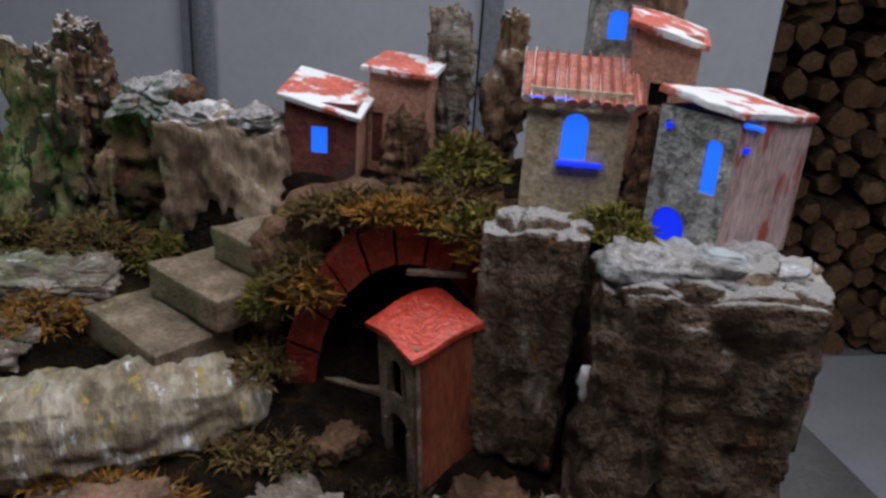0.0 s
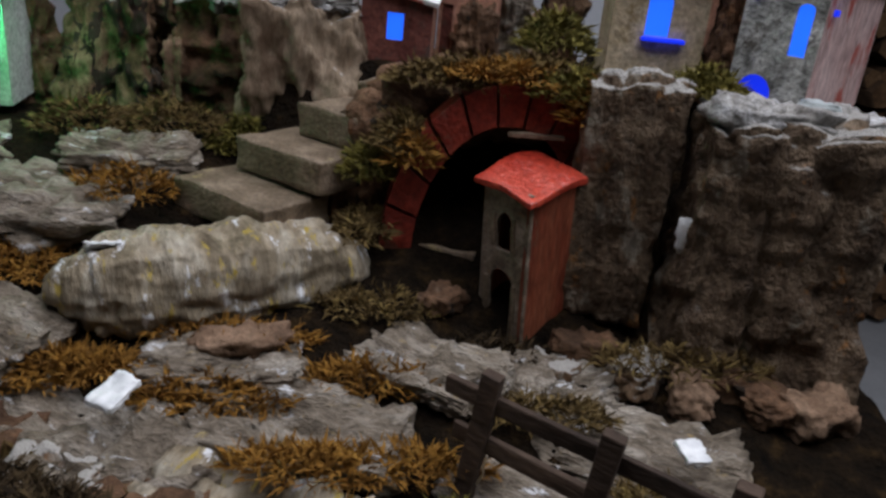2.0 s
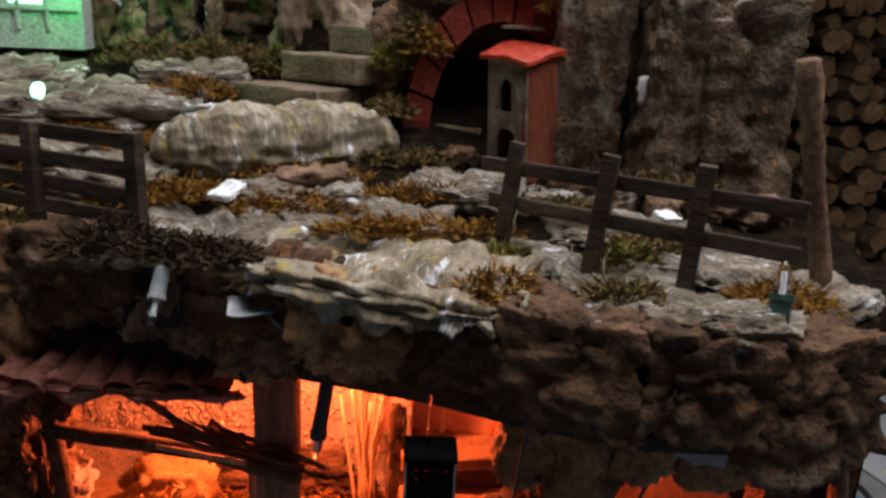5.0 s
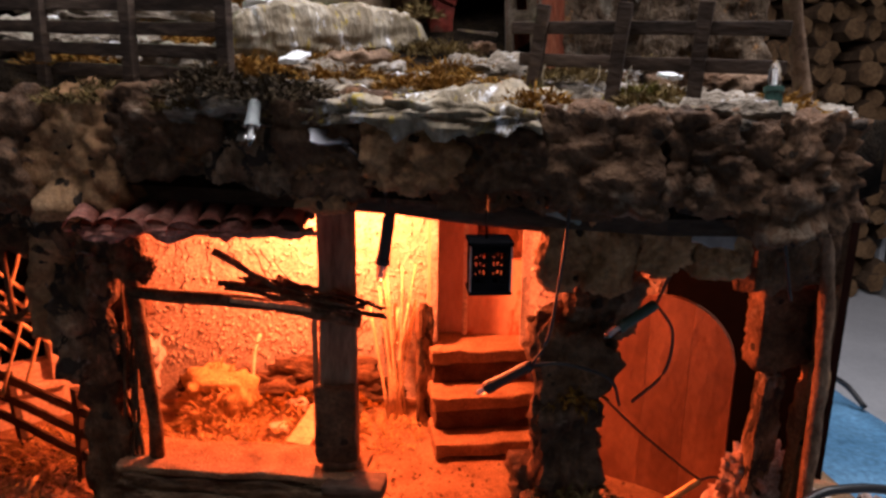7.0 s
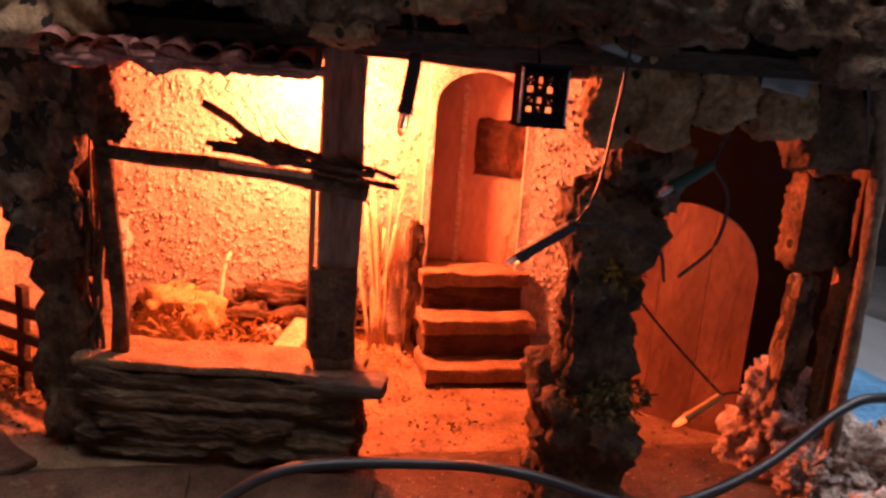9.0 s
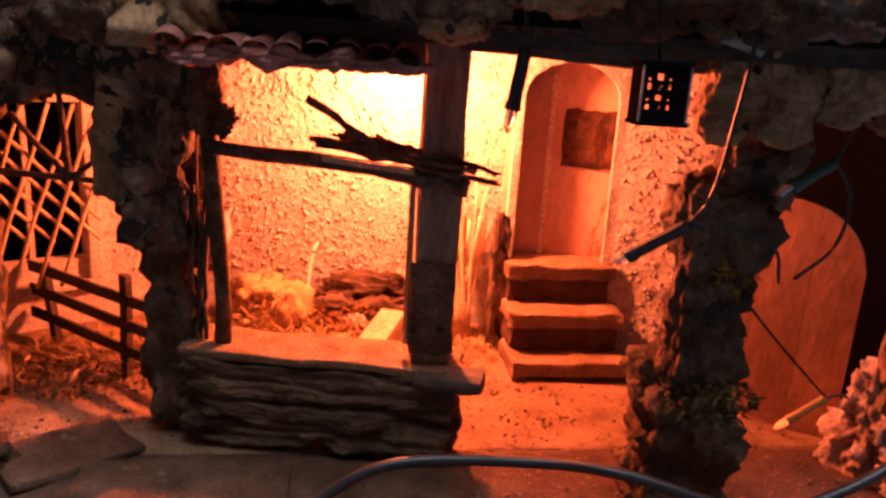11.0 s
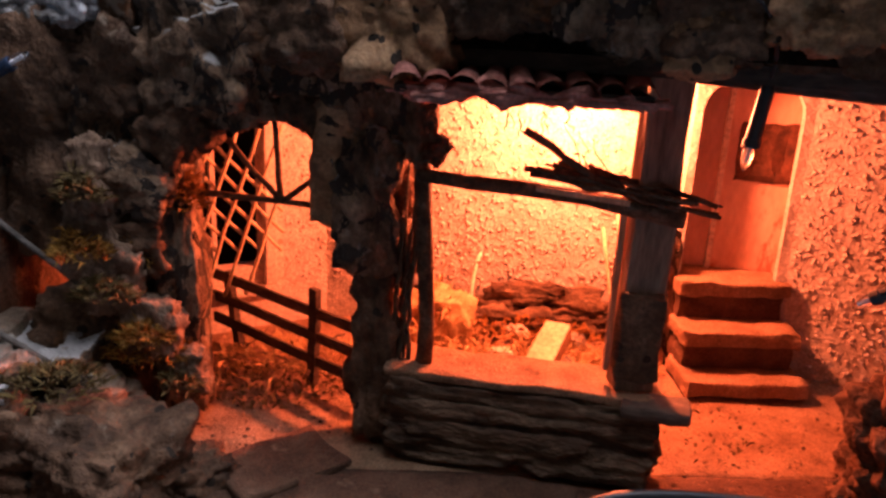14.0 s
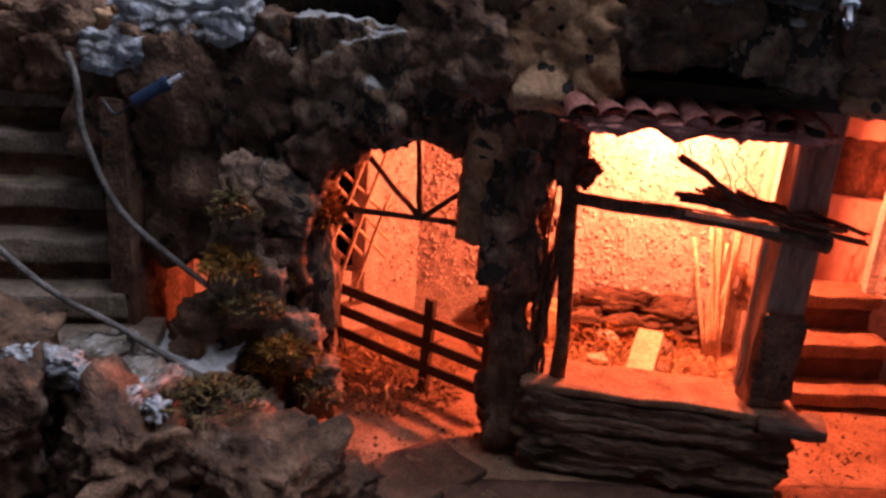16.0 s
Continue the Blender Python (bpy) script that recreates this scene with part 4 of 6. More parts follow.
moss(-0.262, 0.665, 0.0, 0.050, 0.040, 0.085, 900, HAY, 3, "heaped dry hay by the back wall", "hay_heap", 0.022, 0.0008)
solo("hay_core", chunk(0.085, 0.06, 0.07, 21, 10, 0.7, 0.12), HAY, pose(-0.262, 0.668, -0.006), "matted core of the hay heap", "hay", smooth=True)
moss(-0.20, 0.62, 0.0, 0.125, 0.075, 0.014, 1500, HAY, 4, "scattered hay on the stable floor", "floor_hay", 0.018, 0.0008)
moss(-0.16, 0.66, 0.004, 0.11, 0.03, 0.035, 700, MOSS_GOLD, 5, "dry golden moss along the back wall", "moss_bank", 0.012, 0.0011)
moss(-0.055, 0.60, 0.0, 0.05, 0.05, 0.012, 420, HAY, 7, "scattered hay by the steps", "floor_hay", 0.014, 0.0008)
moss(-0.42, 0.60, 0.0, 0.08, 0.05, 0.014, 700, HAY, 8, "scattered hay inside the pen", "floor_hay", 0.018, 0.0008)
moss(-0.43, 0.53, 0.0, 0.075, 0.05, 0.008, 520, MOSS_BROWN, 9, "brown litter of moss and hay on the pen floor", "floor_litter", 0.010, 0.0009)
moss(-0.02, 0.47, -0.001, 0.075, 0.07, 0.004, 150, MOSS_BROWN, 10, "sparse brown litter on the passage floor", "floor_litter", 0.006, 0.0009)
for i, (x, y, s) in enumerate(((-0.185, 0.615, 0.018), (-0.225, 0.60, 0.014), (-0.13, 0.595, 0.020), (-0.115, 0.60, 0.016), (-0.165, 0.67, 0.026), (-0.095, 0.655, 0.022))):
    chunk_thing("stone", BARK_GREY if i % 2 else PLASTER, x, y, -0.003, s * 1.4, s, s * 0.8, 200 + i, "small pale stone on the hay", "stone", i * 33, group="stones in the stable", cuts=6, rough=0.12)
for i, (x, y, w, h) in enumerate(((-0.24, 0.700, 0.16, 0.050), (-0.13, 0.690, 0.15, 0.070), (-0.185, 0.680, 0.18, 0.038), (-0.075, 0.680, 0.10, 0.045))):
    chunk_thing("bark_strip", TRUNKBARK, x, y, -0.003, w, 0.022, h, 215 + i, "brown bark strip stacked along the back wall", "bark", -6, ry=3 - i * 2, cuts=16, rough=0.10, layer=1.2)
for i in range(3):
    chunk_thing("bark_strip", BARK, -0.235 + i * 0.06, 0.700, -0.002, 0.085, 0.016, 0.020, 210 + i, "dark strip of bark lying along the back wall", "bark", 4 - i * 6, cuts=9, rough=0.12)
solo("straw_stalk", tube(smooth_line([(-0.222, 0.672, 0.0), (-0.220, 0.676, 0.05), (-0.216, 0.684, 0.085), (-0.209, 0.690, 0.103)], 5), [0.0027] * 15 + [0.0008], 6), STRAW, Matrix(), "single pale straw stalk standing in the hay", "straw", smooth=True)
solo("wooden_block", worn(box(0.030, 0.092, 0.022, (0, 0, 0), 0.002), 2, 0.0012, 60), PALEWOOD, pose(-0.137, 0.595, 0.008, 14, 0, -26), "small pale wooden beam lying on the hay", "beam")
reeds = thing("reed_bundle", "upright bundle of split pale reeds leaning on the wall", "reeds", pose(-0.036, 0.645, 0))
for i in range(14):
    r = random.Random(i + 300)
    foot, head = r.uniform(-0.012, 0.012), r.uniform(-0.032, 0.030)
    part("reed", crooked((foot, r.uniform(-0.012, 0.004), -0.002), (head, r.uniform(0.012, 0.034), r.uniform(0.13, 0.20)), r.uniform(0.0016, 0.0026), 0.003, 5, i, 0.9, sides=6), REED, reeds, smooth=True)
chunk_thing("bark_board", BARK, -0.001, 0.612, -0.003, 0.022, 0.010, 0.165, 230, "narrow bark board leaning beside the steps", "bark", 8, rx=-4, cuts=9, rough=0.08)

def pebbles(x0, x1, y0, y1, n, seed, material, label):
    """Loose grains on the floor: one mesh of small uneven double pyramids."""
    rng = random.Random(seed)
    vs, fs = [], []
    for _ in range(n):
        x, y, r = rng.uniform(x0, x1), rng.uniform(y0, y1), rng.choice((0.0007, 0.0010, 0.0014, 0.0022))
        z = floor_height(x, y) + r * 0.3
        i = len(vs)
        vs += [(x + r * rng.uniform(0.7, 1.4) * math.cos(k * 1.257), y + r * rng.uniform(0.7, 1.4) * math.sin(k * 1.257), z) for k in range(5)]
        vs += [(x, y, z + r * rng.uniform(0.5, 1.0)), (x, y, z - r)]
        fs += [(i + k, i + (k + 1) % 5, i + 5) for k in range(5)] + [(i + (k + 1) % 5, i + k, i + 6) for k in range(5)]
    me = bpy.data.meshes.new("pebbles")
    me.from_pydata(vs, [], fs)
    return tagged(link("floor_grains", me, material), label, "grains", "", "stuff")


pebbles(-0.10, 0.30, 0.30, 0.60, 700, 1, SAND, "loose sand grains on the passage floor")
pebbles(-0.10, 0.26, 0.30, 0.56, 160, 2, BARK_DARK, "dark bark crumbs on the passage floor")
pebbles(-0.50, -0.31, 0.40, 0.60, 360, 3, SAND, "loose sand grains on the pen floor")
pebbles(-0.50, -0.31, 0.40, 0.60, 120, 4, BARK_DARK, "dark bark crumbs on the pen floor")

# ---- right-hand pier and arched panel ----
PIER = ((0.082, 0.303, -0.01, 0.076, 0.056, 0.135, 170, BARK_DARK), (0.076, 0.292, 0.105, 0.062, 0.055, 0.15, 171, BARK_DARK), (0.070, 0.318, 0.0, 0.050, 0.05, 0.10, 176, BARK_DARK), (0.094, 0.290, 0.225, 0.04, 0.03, 0.07, 175, BARK_DARK),
        (0.060, 0.272, 0.290, 0.034, 0.030, 0.062, 172, CORK), (0.090, 0.262, 0.288, 0.040, 0.034, 0.068, 177, CORK), (0.130, 0.254, 0.306, 0.044, 0.032, 0.052, 173, CORK), (0.172, 0.250, 0.300, 0.042, 0.032, 0.048, 174, CORK), (0.118, 0.300, 0.235, 0.034, 0.02, 0.09, 179, BARK_RED), (0.150, 0.275, 0.32, 0.12, 0.03, 0.05, 178, BARK_DARK))
for x, y, z, sx, sy, sz, sd, mat in PIER:
    if mat is CORK:
        block(x, y, z, sx, sy, sz, sd, mat, cuts=20, rough=0.12, rnd=0.5, crack=0.04, layer=0.2, label="tan pitted cork plate of the pier by the passage")
    else:
        block(x, y, z, sx, sy, sz, sd, mat, cuts=20, rough=0.12, rnd=0.4, label="rough cork bark block of the pier by the passage")
moss(0.075, 0.275, 0.195, 0.022, 0.012, 0.02, 220, MOSS_GOLD, 31, "golden moss on the bark pier", rot=(50, 0, 0))
moss(0.082, 0.276, 0.10, 0.036, 0.016, 0.022, 360, MOSS_BROWN, 32, "dark moss at the foot of the bark pier", rot=(60, 0, 0))
panel = thing("arched_panel", "reddish brown wooden panel with a round head", "door", pose(0.231, 0.440, 0, 0, 0, -40))
for x0, x1 in ((-0.068, -0.0203), (-0.0200, 0.0243), (0.0246, 0.068)):
    head = [(x, 0.155 + 0.066 * math.sqrt(max(0.0, 1 - (x / 0.0683) ** 2))) for x in (x1 - (x1 - x0) * k / 10 for k in range(11))]
    part("plank", plate([(x0, -0.004), (x1, -0.004)] + head, [], 0.007), DOORWOOD, panel)
# added backing whose near-black colour makes the dark gap
wall("wall_panel_back", (0.27, 0.535), (0.43, 0.44), 0.35, SHADE_BLACK, "near-black backing that stands for the dark gap behind the arched panel")
wall("wall_end_right", (0.40, 0.44), (0.300, 0.30), 0.33, BARK_DARK, "dark bark closing wall at the end of the model", thick=0.012)
solo("bark_lath", tube(smooth_line([(0.205, 0.270, 0.56), (0.224, 0.276, 0.499), (0.245, 0.278, 0.42), (0.273, 0.282, 0.341), (0.291, 0.288, 0.288), (0.299, 0.290, 0.215), (0.303, 0.292, 0.146), (0.306, 0.296, 0.0)], 5), 0.0065, 7, wobble=0.35), BARK_RED, Matrix(), "tall thin crooked bark lath at the end of the model", "bark", smooth=True)
block(0.286, 0.334, 0.190, 0.056, 0.030, 0.080, 184, BARK_DARK, 0, "tan bark block joining the two struts", cuts=16, rough=0.07, rnd=0.3, crack=0.04)
block(0.276, 0.334, 0.06, 0.022, 0.022, 0.125, 181, BARK, 0, "narrow bark strut beside the arched panel", ry=3, cuts=14, rough=0.06, rnd=0.3, crack=0.04)
block(0.311, 0.322, 0.05, 0.022, 0.020, 0.145, 182, CORK, 0, "narrow bark strut beside the arched panel", ry=3, cuts=14, rough=0.06, rnd=0.3, crack=0.04)
block(0.258, 0.300, 0.275, 0.085, 0.035, 0.12, 183, BARK_DARK, 10, "dark bark block above the arched panel", cuts=13, rough=0.12)
HEAPMAT = rough_mat("crumbled_pink_bark", [(0.3, (0.24, 0.13, 0.09)), (0.5, (0.46, 0.33, 0.27)), (0.7, (0.66, 0.57, 0.52))], 60, 260, 0.85, 0.9, patch=(0.75, 0.72, 0.72), patch_at=0.64, patch_scale=40)
for x, y, sx, sy, sz, sd in ((0.292, 0.352, 0.085, 0.075, 0.105, 190), (0.335, 0.315, 0.10, 0.08, 0.070, 191), (0.395, 0.275, 0.10, 0.09, 0.055, 192), (0.345, 0.25, 0.12, 0.07, 0.035, 193), (0.29, 0.30, 0.06, 0.05, 0.055, 194), (0.42, 0.33, 0.06, 0.06, 0.05, 195)):
    chunk_thing("bark_rubble", HEAPMAT, x, y, -0.014, sx, sy, sz, sd, "heaped crumbly pinkish white bark rubble", "rubble", sd * 40, group="rubble at the end of the model", cuts=26, rough=0.15, freq=3.6, crack=0.10, cells=(6, 6, 6), taper=0.75)

# ---- upper terrace: bark sheets ----
SHEETS = ((-0.030, 0.300, 0.165, 0.080, 0.026, -28, 0), (-0.150, 0.365, 0.130, 0.070, 0.028, -14, 1), (-0.040, 0.392, 0.105, 0.055, 0.026, -10, 0), (0.028, 0.442, 0.085, 0.050, 0.024, -30, 0), (-0.275, 0.545, 0.150, 0.075, 0.030, 12, 1),
          (-0.330, 0.485, 0.120, 0.070, 0.022, -10, 0), (-0.245, 0.440, 0.095, 0.055, 0.022, -20, 0), (0.082, 0.345, 0.075, 0.045, 0.020, -20, 0), (0.155, 0.395, 0.110, 0.055, 0.022, -14, 0), (0.190, 0.318, 0.085, 0.058, 0.022, -20, 1),
          (0.068, 0.252, 0.100, 0.045, 0.020, -26, 0), (0.150, 0.218, 0.075, 0.038, 0.026, -10, 0), (0.118, 0.290, 0.070, 0.045, 0.018, -30, 1), (0.232, 0.275, 0.065, 0.050, 0.022, 20, 0), (-0.095, 0.435, 0.085, 0.045, 0.020, 5, 0),
          (0.115, 0.450, 0.080, 0.045, 0.020, 10, 1), (-0.42, 0.51, 0.12, 0.07, 0.024, 8, 0), (-0.52, 0.54, 0.12, 0.07, 0.024, -8, 0), (-0.38, 0.60, 0.13, 0.08, 0.026, 10, 1), (-0.21, 0.615, 0.09, 0.05, 0.026, 10, 0), (-0.44, 0.46, 0.10, 0.04, 0.02, -22, 0))
for i, (x, y, sx, sy, sz, rz, kind) in enumerate(SHEETS):
    tilt = 8 if y > 0.36 else 3
    chunk_thing("bark_sheet", BARK_YELLOW if i in (0,) else BARK_GREY, x, y, terrace_height(x, y) - 0.008, sx * 1.18, sy * 1.25, sz * 1.0, 240 + i, "weathered grey cork bark sheet lying on the terrace" if i else "weathered bark sheet with yellow lichen on the terrace edge",
                "bark", rz, tilt, 0, "bark sheets on the terrace", cuts=20, rough=0.10, rnd=0.28, crack=0.13 if kind else 0.10, cells=(2.2, 3.6, 3), freq=2.6)
chunk_thing("bark_log", BARK_YELLOW, -0.112, 0.498, 0.440, 0.200, 0.078, 0.062, 270, "whitish half log of bark with yellow lichen", "log", 24, 0, 0, cuts=34, rough=0.030, rnd=0.66, crack=0.04, cells=(3.5, 1.6, 1.6), freq=2.4, rings=0.022, taper=0.9)
chunk_thing("bark_flake", BARK_RED, -0.085, 0.447, 0.440, 0.060, 0.022, 0.020, 271, "small orange-brown flake of bark before the log", "bark", 14, 20, cuts=10, rough=0.14)
for x, y, z, sx, sy, rx, rz, sd in ((-0.137, 0.376, 0.452, 0.017, 0.022, 16, -25, 1), (-0.176, 0.468, 0.4945, 0.020, 0.026, -30, 20, 2), (0.178, 0.372, 0.441, 0.014, 0.016, 8, 10, 4)):
    bm = chunk(sx * 1.1, sy * 1.1, 0.004, 60 + sd, 11, 0.10, 0.10, 2.5, 0.05)
    solo("plaster_dab", bm, FOIL, pose(x, y, z, rx, 0, rz), "small white plaster dab on the bark", "plaster", "plaster dabs", smooth=True)

# stone steps beside the brick arch
for i, (x, y, z, sx, sy, sz) in enumerate(((-0.106, 0.566, 0.489, 0.100, 0.064, 0.024), (-0.070, 0.592, 0.516, 0.090, 0.062, 0.025), (-0.036, 0.616, 0.542, 0.070, 0.058, 0.025), (-0.004, 0.628, 0.566, 0.050, 0.045, 0.020))):
    solo("stone_step", worn(box(sx, sy, sz, (0, 0, 0), 0.0025), 4, 0.0022, 60, i * 3.1), STONE, pose(x, y, z, 0, 0, -38), "pale worn stone slab step beside the brick arch", "step", "stone steps", smooth=True)
    block(x + 0.012, y + 0.012, 0.455, sx * 0.9, sy * 0.9, z - 0.453, 280 + i, BARK_DARK, -38, "dark bark block under the stone steps", cuts=9, rough=0.06, rnd=0.2)

# brick arch with its tunnel
brick_arch = thing("brick_arch", "red painted brick arch over a dark tunnel", "arch", pose(0.077, 0.548, 0.478, 0, 0, 4))
N = 11
for i in range(N):
    bm = bmesh.new()
    a0, a1 = math.pi * (i + 0.05) / N, math.pi * (i + 0.95) / N
    vs = []
    for y in (0.0, 0.024):
        for rx, rz in ((0.063, 0.099), (0.086, 0.128)):
            for a in (a0, (a0 + a1) / 2, a1):
                vs.append(bm.verts.new((rx * math.cos(a), y, rz * math.sin(a))))
    for f in ((0, 1, 4, 3), (1, 2, 5, 4), (6, 9, 10, 7), (7, 10, 11, 8), (0, 6, 7, 1), (1, 7, 8, 2), (3, 4, 10, 9), (4, 5, 11, 10), (0, 3, 9, 6), (2, 8, 11, 5)):
        bm.faces.new([vs[k] for k in f])
    bmesh.ops.recalc_face_normals(bm, faces=bm.faces[:])
    part("brick", bm, BRICK_RED, brick_arch)
# tunnel lining and floor: the shade inside is put into their colour
bm = bmesh.new()
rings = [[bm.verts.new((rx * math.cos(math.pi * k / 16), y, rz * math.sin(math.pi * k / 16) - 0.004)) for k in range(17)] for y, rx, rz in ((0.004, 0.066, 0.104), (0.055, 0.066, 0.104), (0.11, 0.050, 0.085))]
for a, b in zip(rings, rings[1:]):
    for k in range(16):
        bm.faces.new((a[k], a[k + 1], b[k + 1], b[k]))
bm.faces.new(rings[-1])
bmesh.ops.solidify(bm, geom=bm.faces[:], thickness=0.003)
part("tunnel", bm, SHADE_BLACK, brick_arch, "tunnel lining coloured near black in place of shade")
part("tunnel_floor", box(0.124, 0.12, 0.006), SHADE_BLACK, brick_arch).matrix_basis = pose(0, 0.066, 0.018, 21)
part("keystone_ledge", worn(box(0.040, 0.006, 0.003, (0.018, -0.003, 0.093), 0.0005), 2, 0.001, 90), STONE, brick_arch, "pale chipped ledge")
part("threshold", worn(box(0.052, 0.012, 0.006, (-0.040, -0.004, -0.004), 0.001), 2, 0.001, 70), STONE, brick_arch).matrix_basis = pose(0, 0, 0, 0, 4, -14)
for x, y, z, sx, sy, sz, sd in ((0.045, 0.605, 0.545, 0.13, 0.06, 0.058, 300), (0.110, 0.605, 0.560, 0.10, 0.06, 0.05, 301), (-0.015, 0.600, 0.470, 0.05, 0.06, 0.10, 302), (0.165, 0.610, 0.47, 0.06, 0.07, 0.12, 303)):
    block(x, y, z, sx, sy, sz, sd, BARK_DARK, 0, "dark bark mound over the brick arch", cuts=12, rough=0.12, rnd=0.5)

# little tower before the arch
TOWERWALL = rough_mat("mottled_tower_plaster", [(0.3, (0.10, 0.075, 0.055)), (0.5, (0.21, 0.165, 0.12)), (0.7, (0.34, 0.28, 0.22))], 60, 300, 0.8, 0.6, patch=(0.30, 0.14, 0.06), patch_at=0.62, patch_scale=50)
TOWERRED = rough_mat("red_brown_tower_paint", [(0.3, (0.12, 0.024, 0.012)), (0.5, (0.22, 0.050, 0.024)), (0.7, (0.31, 0.10, 0.05))], 40, 280, 0.65, 0.5, patch=(0.16, 0.11, 0.07), patch_at=0.6, patch_scale=30, stretch=(1, 1, 0.3))
tower = thing("model_tower", "small leaning brown tower with a glossy red roof", "tower", pose(0.099, 0.521, 0.432, 0, -5, 41))
part("wall", plate(rect(-0.021, 0.021, 0, 0.118), [arched(-0.008, 0.006, 0.072, 0.100, 8, 0.010), arched(-0.012, 0.010, 0.0005, 0.058, 8)], 0.003), TOWERWALL, tower, "mottled plaster front").matrix_basis = pose(-0.023, 0, 0, 0, 0, -90)
for x0, z0, w0, h0 in ((-0.0100, 0.074, 0.0025, 0.024), (0.0080, 0.074, 0.0025, 0.024), (-0.0140, 0.0, 0.003, 0.050), (0.0120, 0.0, 0.003, 0.050)):
    part("trim", worn(box(0.002, w0, h0, (0, 0, 0)), 2, 0.0008, 200), STONE, tower, "pale chipped edge").matrix_basis = pose(-0.0238, -x0, z0)
part("wall", worn(box(0.046, 0.003, 0.117, (0, 0.0015, 0), 0.0006), 3, 0.0006, 70), TOWERRED, tower, "red-brown streaked wall").matrix_basis = pose(0, -0.020, 0)
part("wall", box(0.046, 0.003, 0.117, (0, -0.0015, 0)), TOWERRED, tower).matrix_basis = pose(0, 0.020, 0)
part("wall", box(0.003, 0.034, 0.117, (-0.0015, 0, 0)), TOWERRED, tower).matrix_basis = pose(0.023, 0, 0)
bm = box(0.058, 0.051, 0.005, (0, 0, 0), 0.0012)
worn(bm, 6, 0.003, 42)
for v in bm.verts:
    v.co.z -= 0.002 * (abs(v.co.x) / 0.029) ** 2 * (abs(v.co.y) / 0.0255) ** 2
part("roof", bm, ROOF_RED, tower, smooth=True).matrix_basis = pose(0, 0, 0.118, 6, -6, 0)

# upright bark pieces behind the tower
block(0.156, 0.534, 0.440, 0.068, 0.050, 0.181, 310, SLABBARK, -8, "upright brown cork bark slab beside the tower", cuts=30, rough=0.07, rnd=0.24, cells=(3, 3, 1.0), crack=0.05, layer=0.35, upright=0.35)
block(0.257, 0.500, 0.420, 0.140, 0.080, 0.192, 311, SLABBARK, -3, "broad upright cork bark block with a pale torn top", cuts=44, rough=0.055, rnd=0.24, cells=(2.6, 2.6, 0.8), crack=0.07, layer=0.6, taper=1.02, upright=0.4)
block(0.258, 0.512, 0.594, 0.118, 0.064, 0.026, 312, CRUST, 3, "pale torn crust on the broad bark block", cuts=15, rough=0.13, rnd=0.3)
for i, (x, y, s) in enumerate(((0.140, 0.488, 0.030), (0.176, 0.470, 0.034), (0.205, 0.452, 0.028), (0.245, 0.446, 0.032), (0.115, 0.470, 0.022), (0.285, 0.440, 0.036), (0.040, 0.505, 0.026))):
    block(x, y, terrace_height(x, y) - 0.006, s * 1.5, s, s * 0.75, 315 + i * 3, (BARK_DARK, BARK, BARK_RED)[i % 3], i * 40, "low broken bark lump at the foot of the blocks", cuts=11, rough=0.16)
block(0.320, 0.545, 0.42, 0.05, 0.07, 0.18, 313, BARK, 0, "brown bark block behind the broad block", cuts=12, rough=0.08)
for x, y, z, sx, sz, sd in ((0.196, 0.500, 0.512, 0.009, 0.024, 1), (0.306, 0.480, 0.540, 0.016, 0.030, 2), (0.214, 0.49, 0.47, 0.006, 0.016, 3)):
    solo("plaster_dab", chunk(sx, 0.008, sz, 320 + sd, 6, 0.5, 0.12), FOIL, pose(x, y, z), "white plaster dab between the bark blocks", "plaster", "plaster dabs", smooth=True)

# tall rocks of bark at the back
ROCKS = ((-0.262, 0.735, 0.510, 0.105, 0.070, 0.165, 330, BARK, 0, 0.6), (-0.235, 0.742, 0.60, 0.055, 0.05, 0.095, 331, BARK, 6, 0.7), (-0.168, 0.735, 0.510, 0.100, 0.065, 0.135, 332, BARK_DARK, 0, 0.85), (-0.168, 0.735, 0.625, 0.075, 0.05, 0.030, 339, CRUST, 0, 0.8),
         (-0.088, 0.675, 0.500, 0.098, 0.045, 0.138, 333, TANSLAB, 10, 1.2), (-0.090, 0.678, 0.630, 0.090, 0.038, 0.014, 338, CRUST, 10, 1.1), (0.087, 0.755, 0.560, 0.042, 0.045, 0.165, 334, BARK_GREY, 0, 0.85), (0.138, 0.755, 0.560, 0.028, 0.03, 0.170, 335, BARK, 0, 0.95),
         (0.056, 0.700, 0.560, 0.045, 0.04, 0.085, 336, BARK_DARK, 0, 0.8), (0.118, 0.660, 0.560, 0.05, 0.05, 0.075, 337, BARK_DARK, 0, 0.8), (-0.205, 0.715, 0.500, 0.022, 0.03, 0.09, 340, BARK_RED, 0, 0.7), (0.245, 0.70, 0.57, 0.06, 0.06, 0.19, 341, BARK_RED, 0, 0.7),
         (-0.36, 0.74, 0.49, 0.10, 0.07, 0.13, 342, BARK_DARK, 0, 0.7), (-0.44, 0.72, 0.47, 0.12, 0.08, 0.11, 343, BARK, 0, 0.7), (0.238, 0.600, 0.585, 0.03, 0.03, 0.10, 344, BARK_DARK, 0, 0.9))
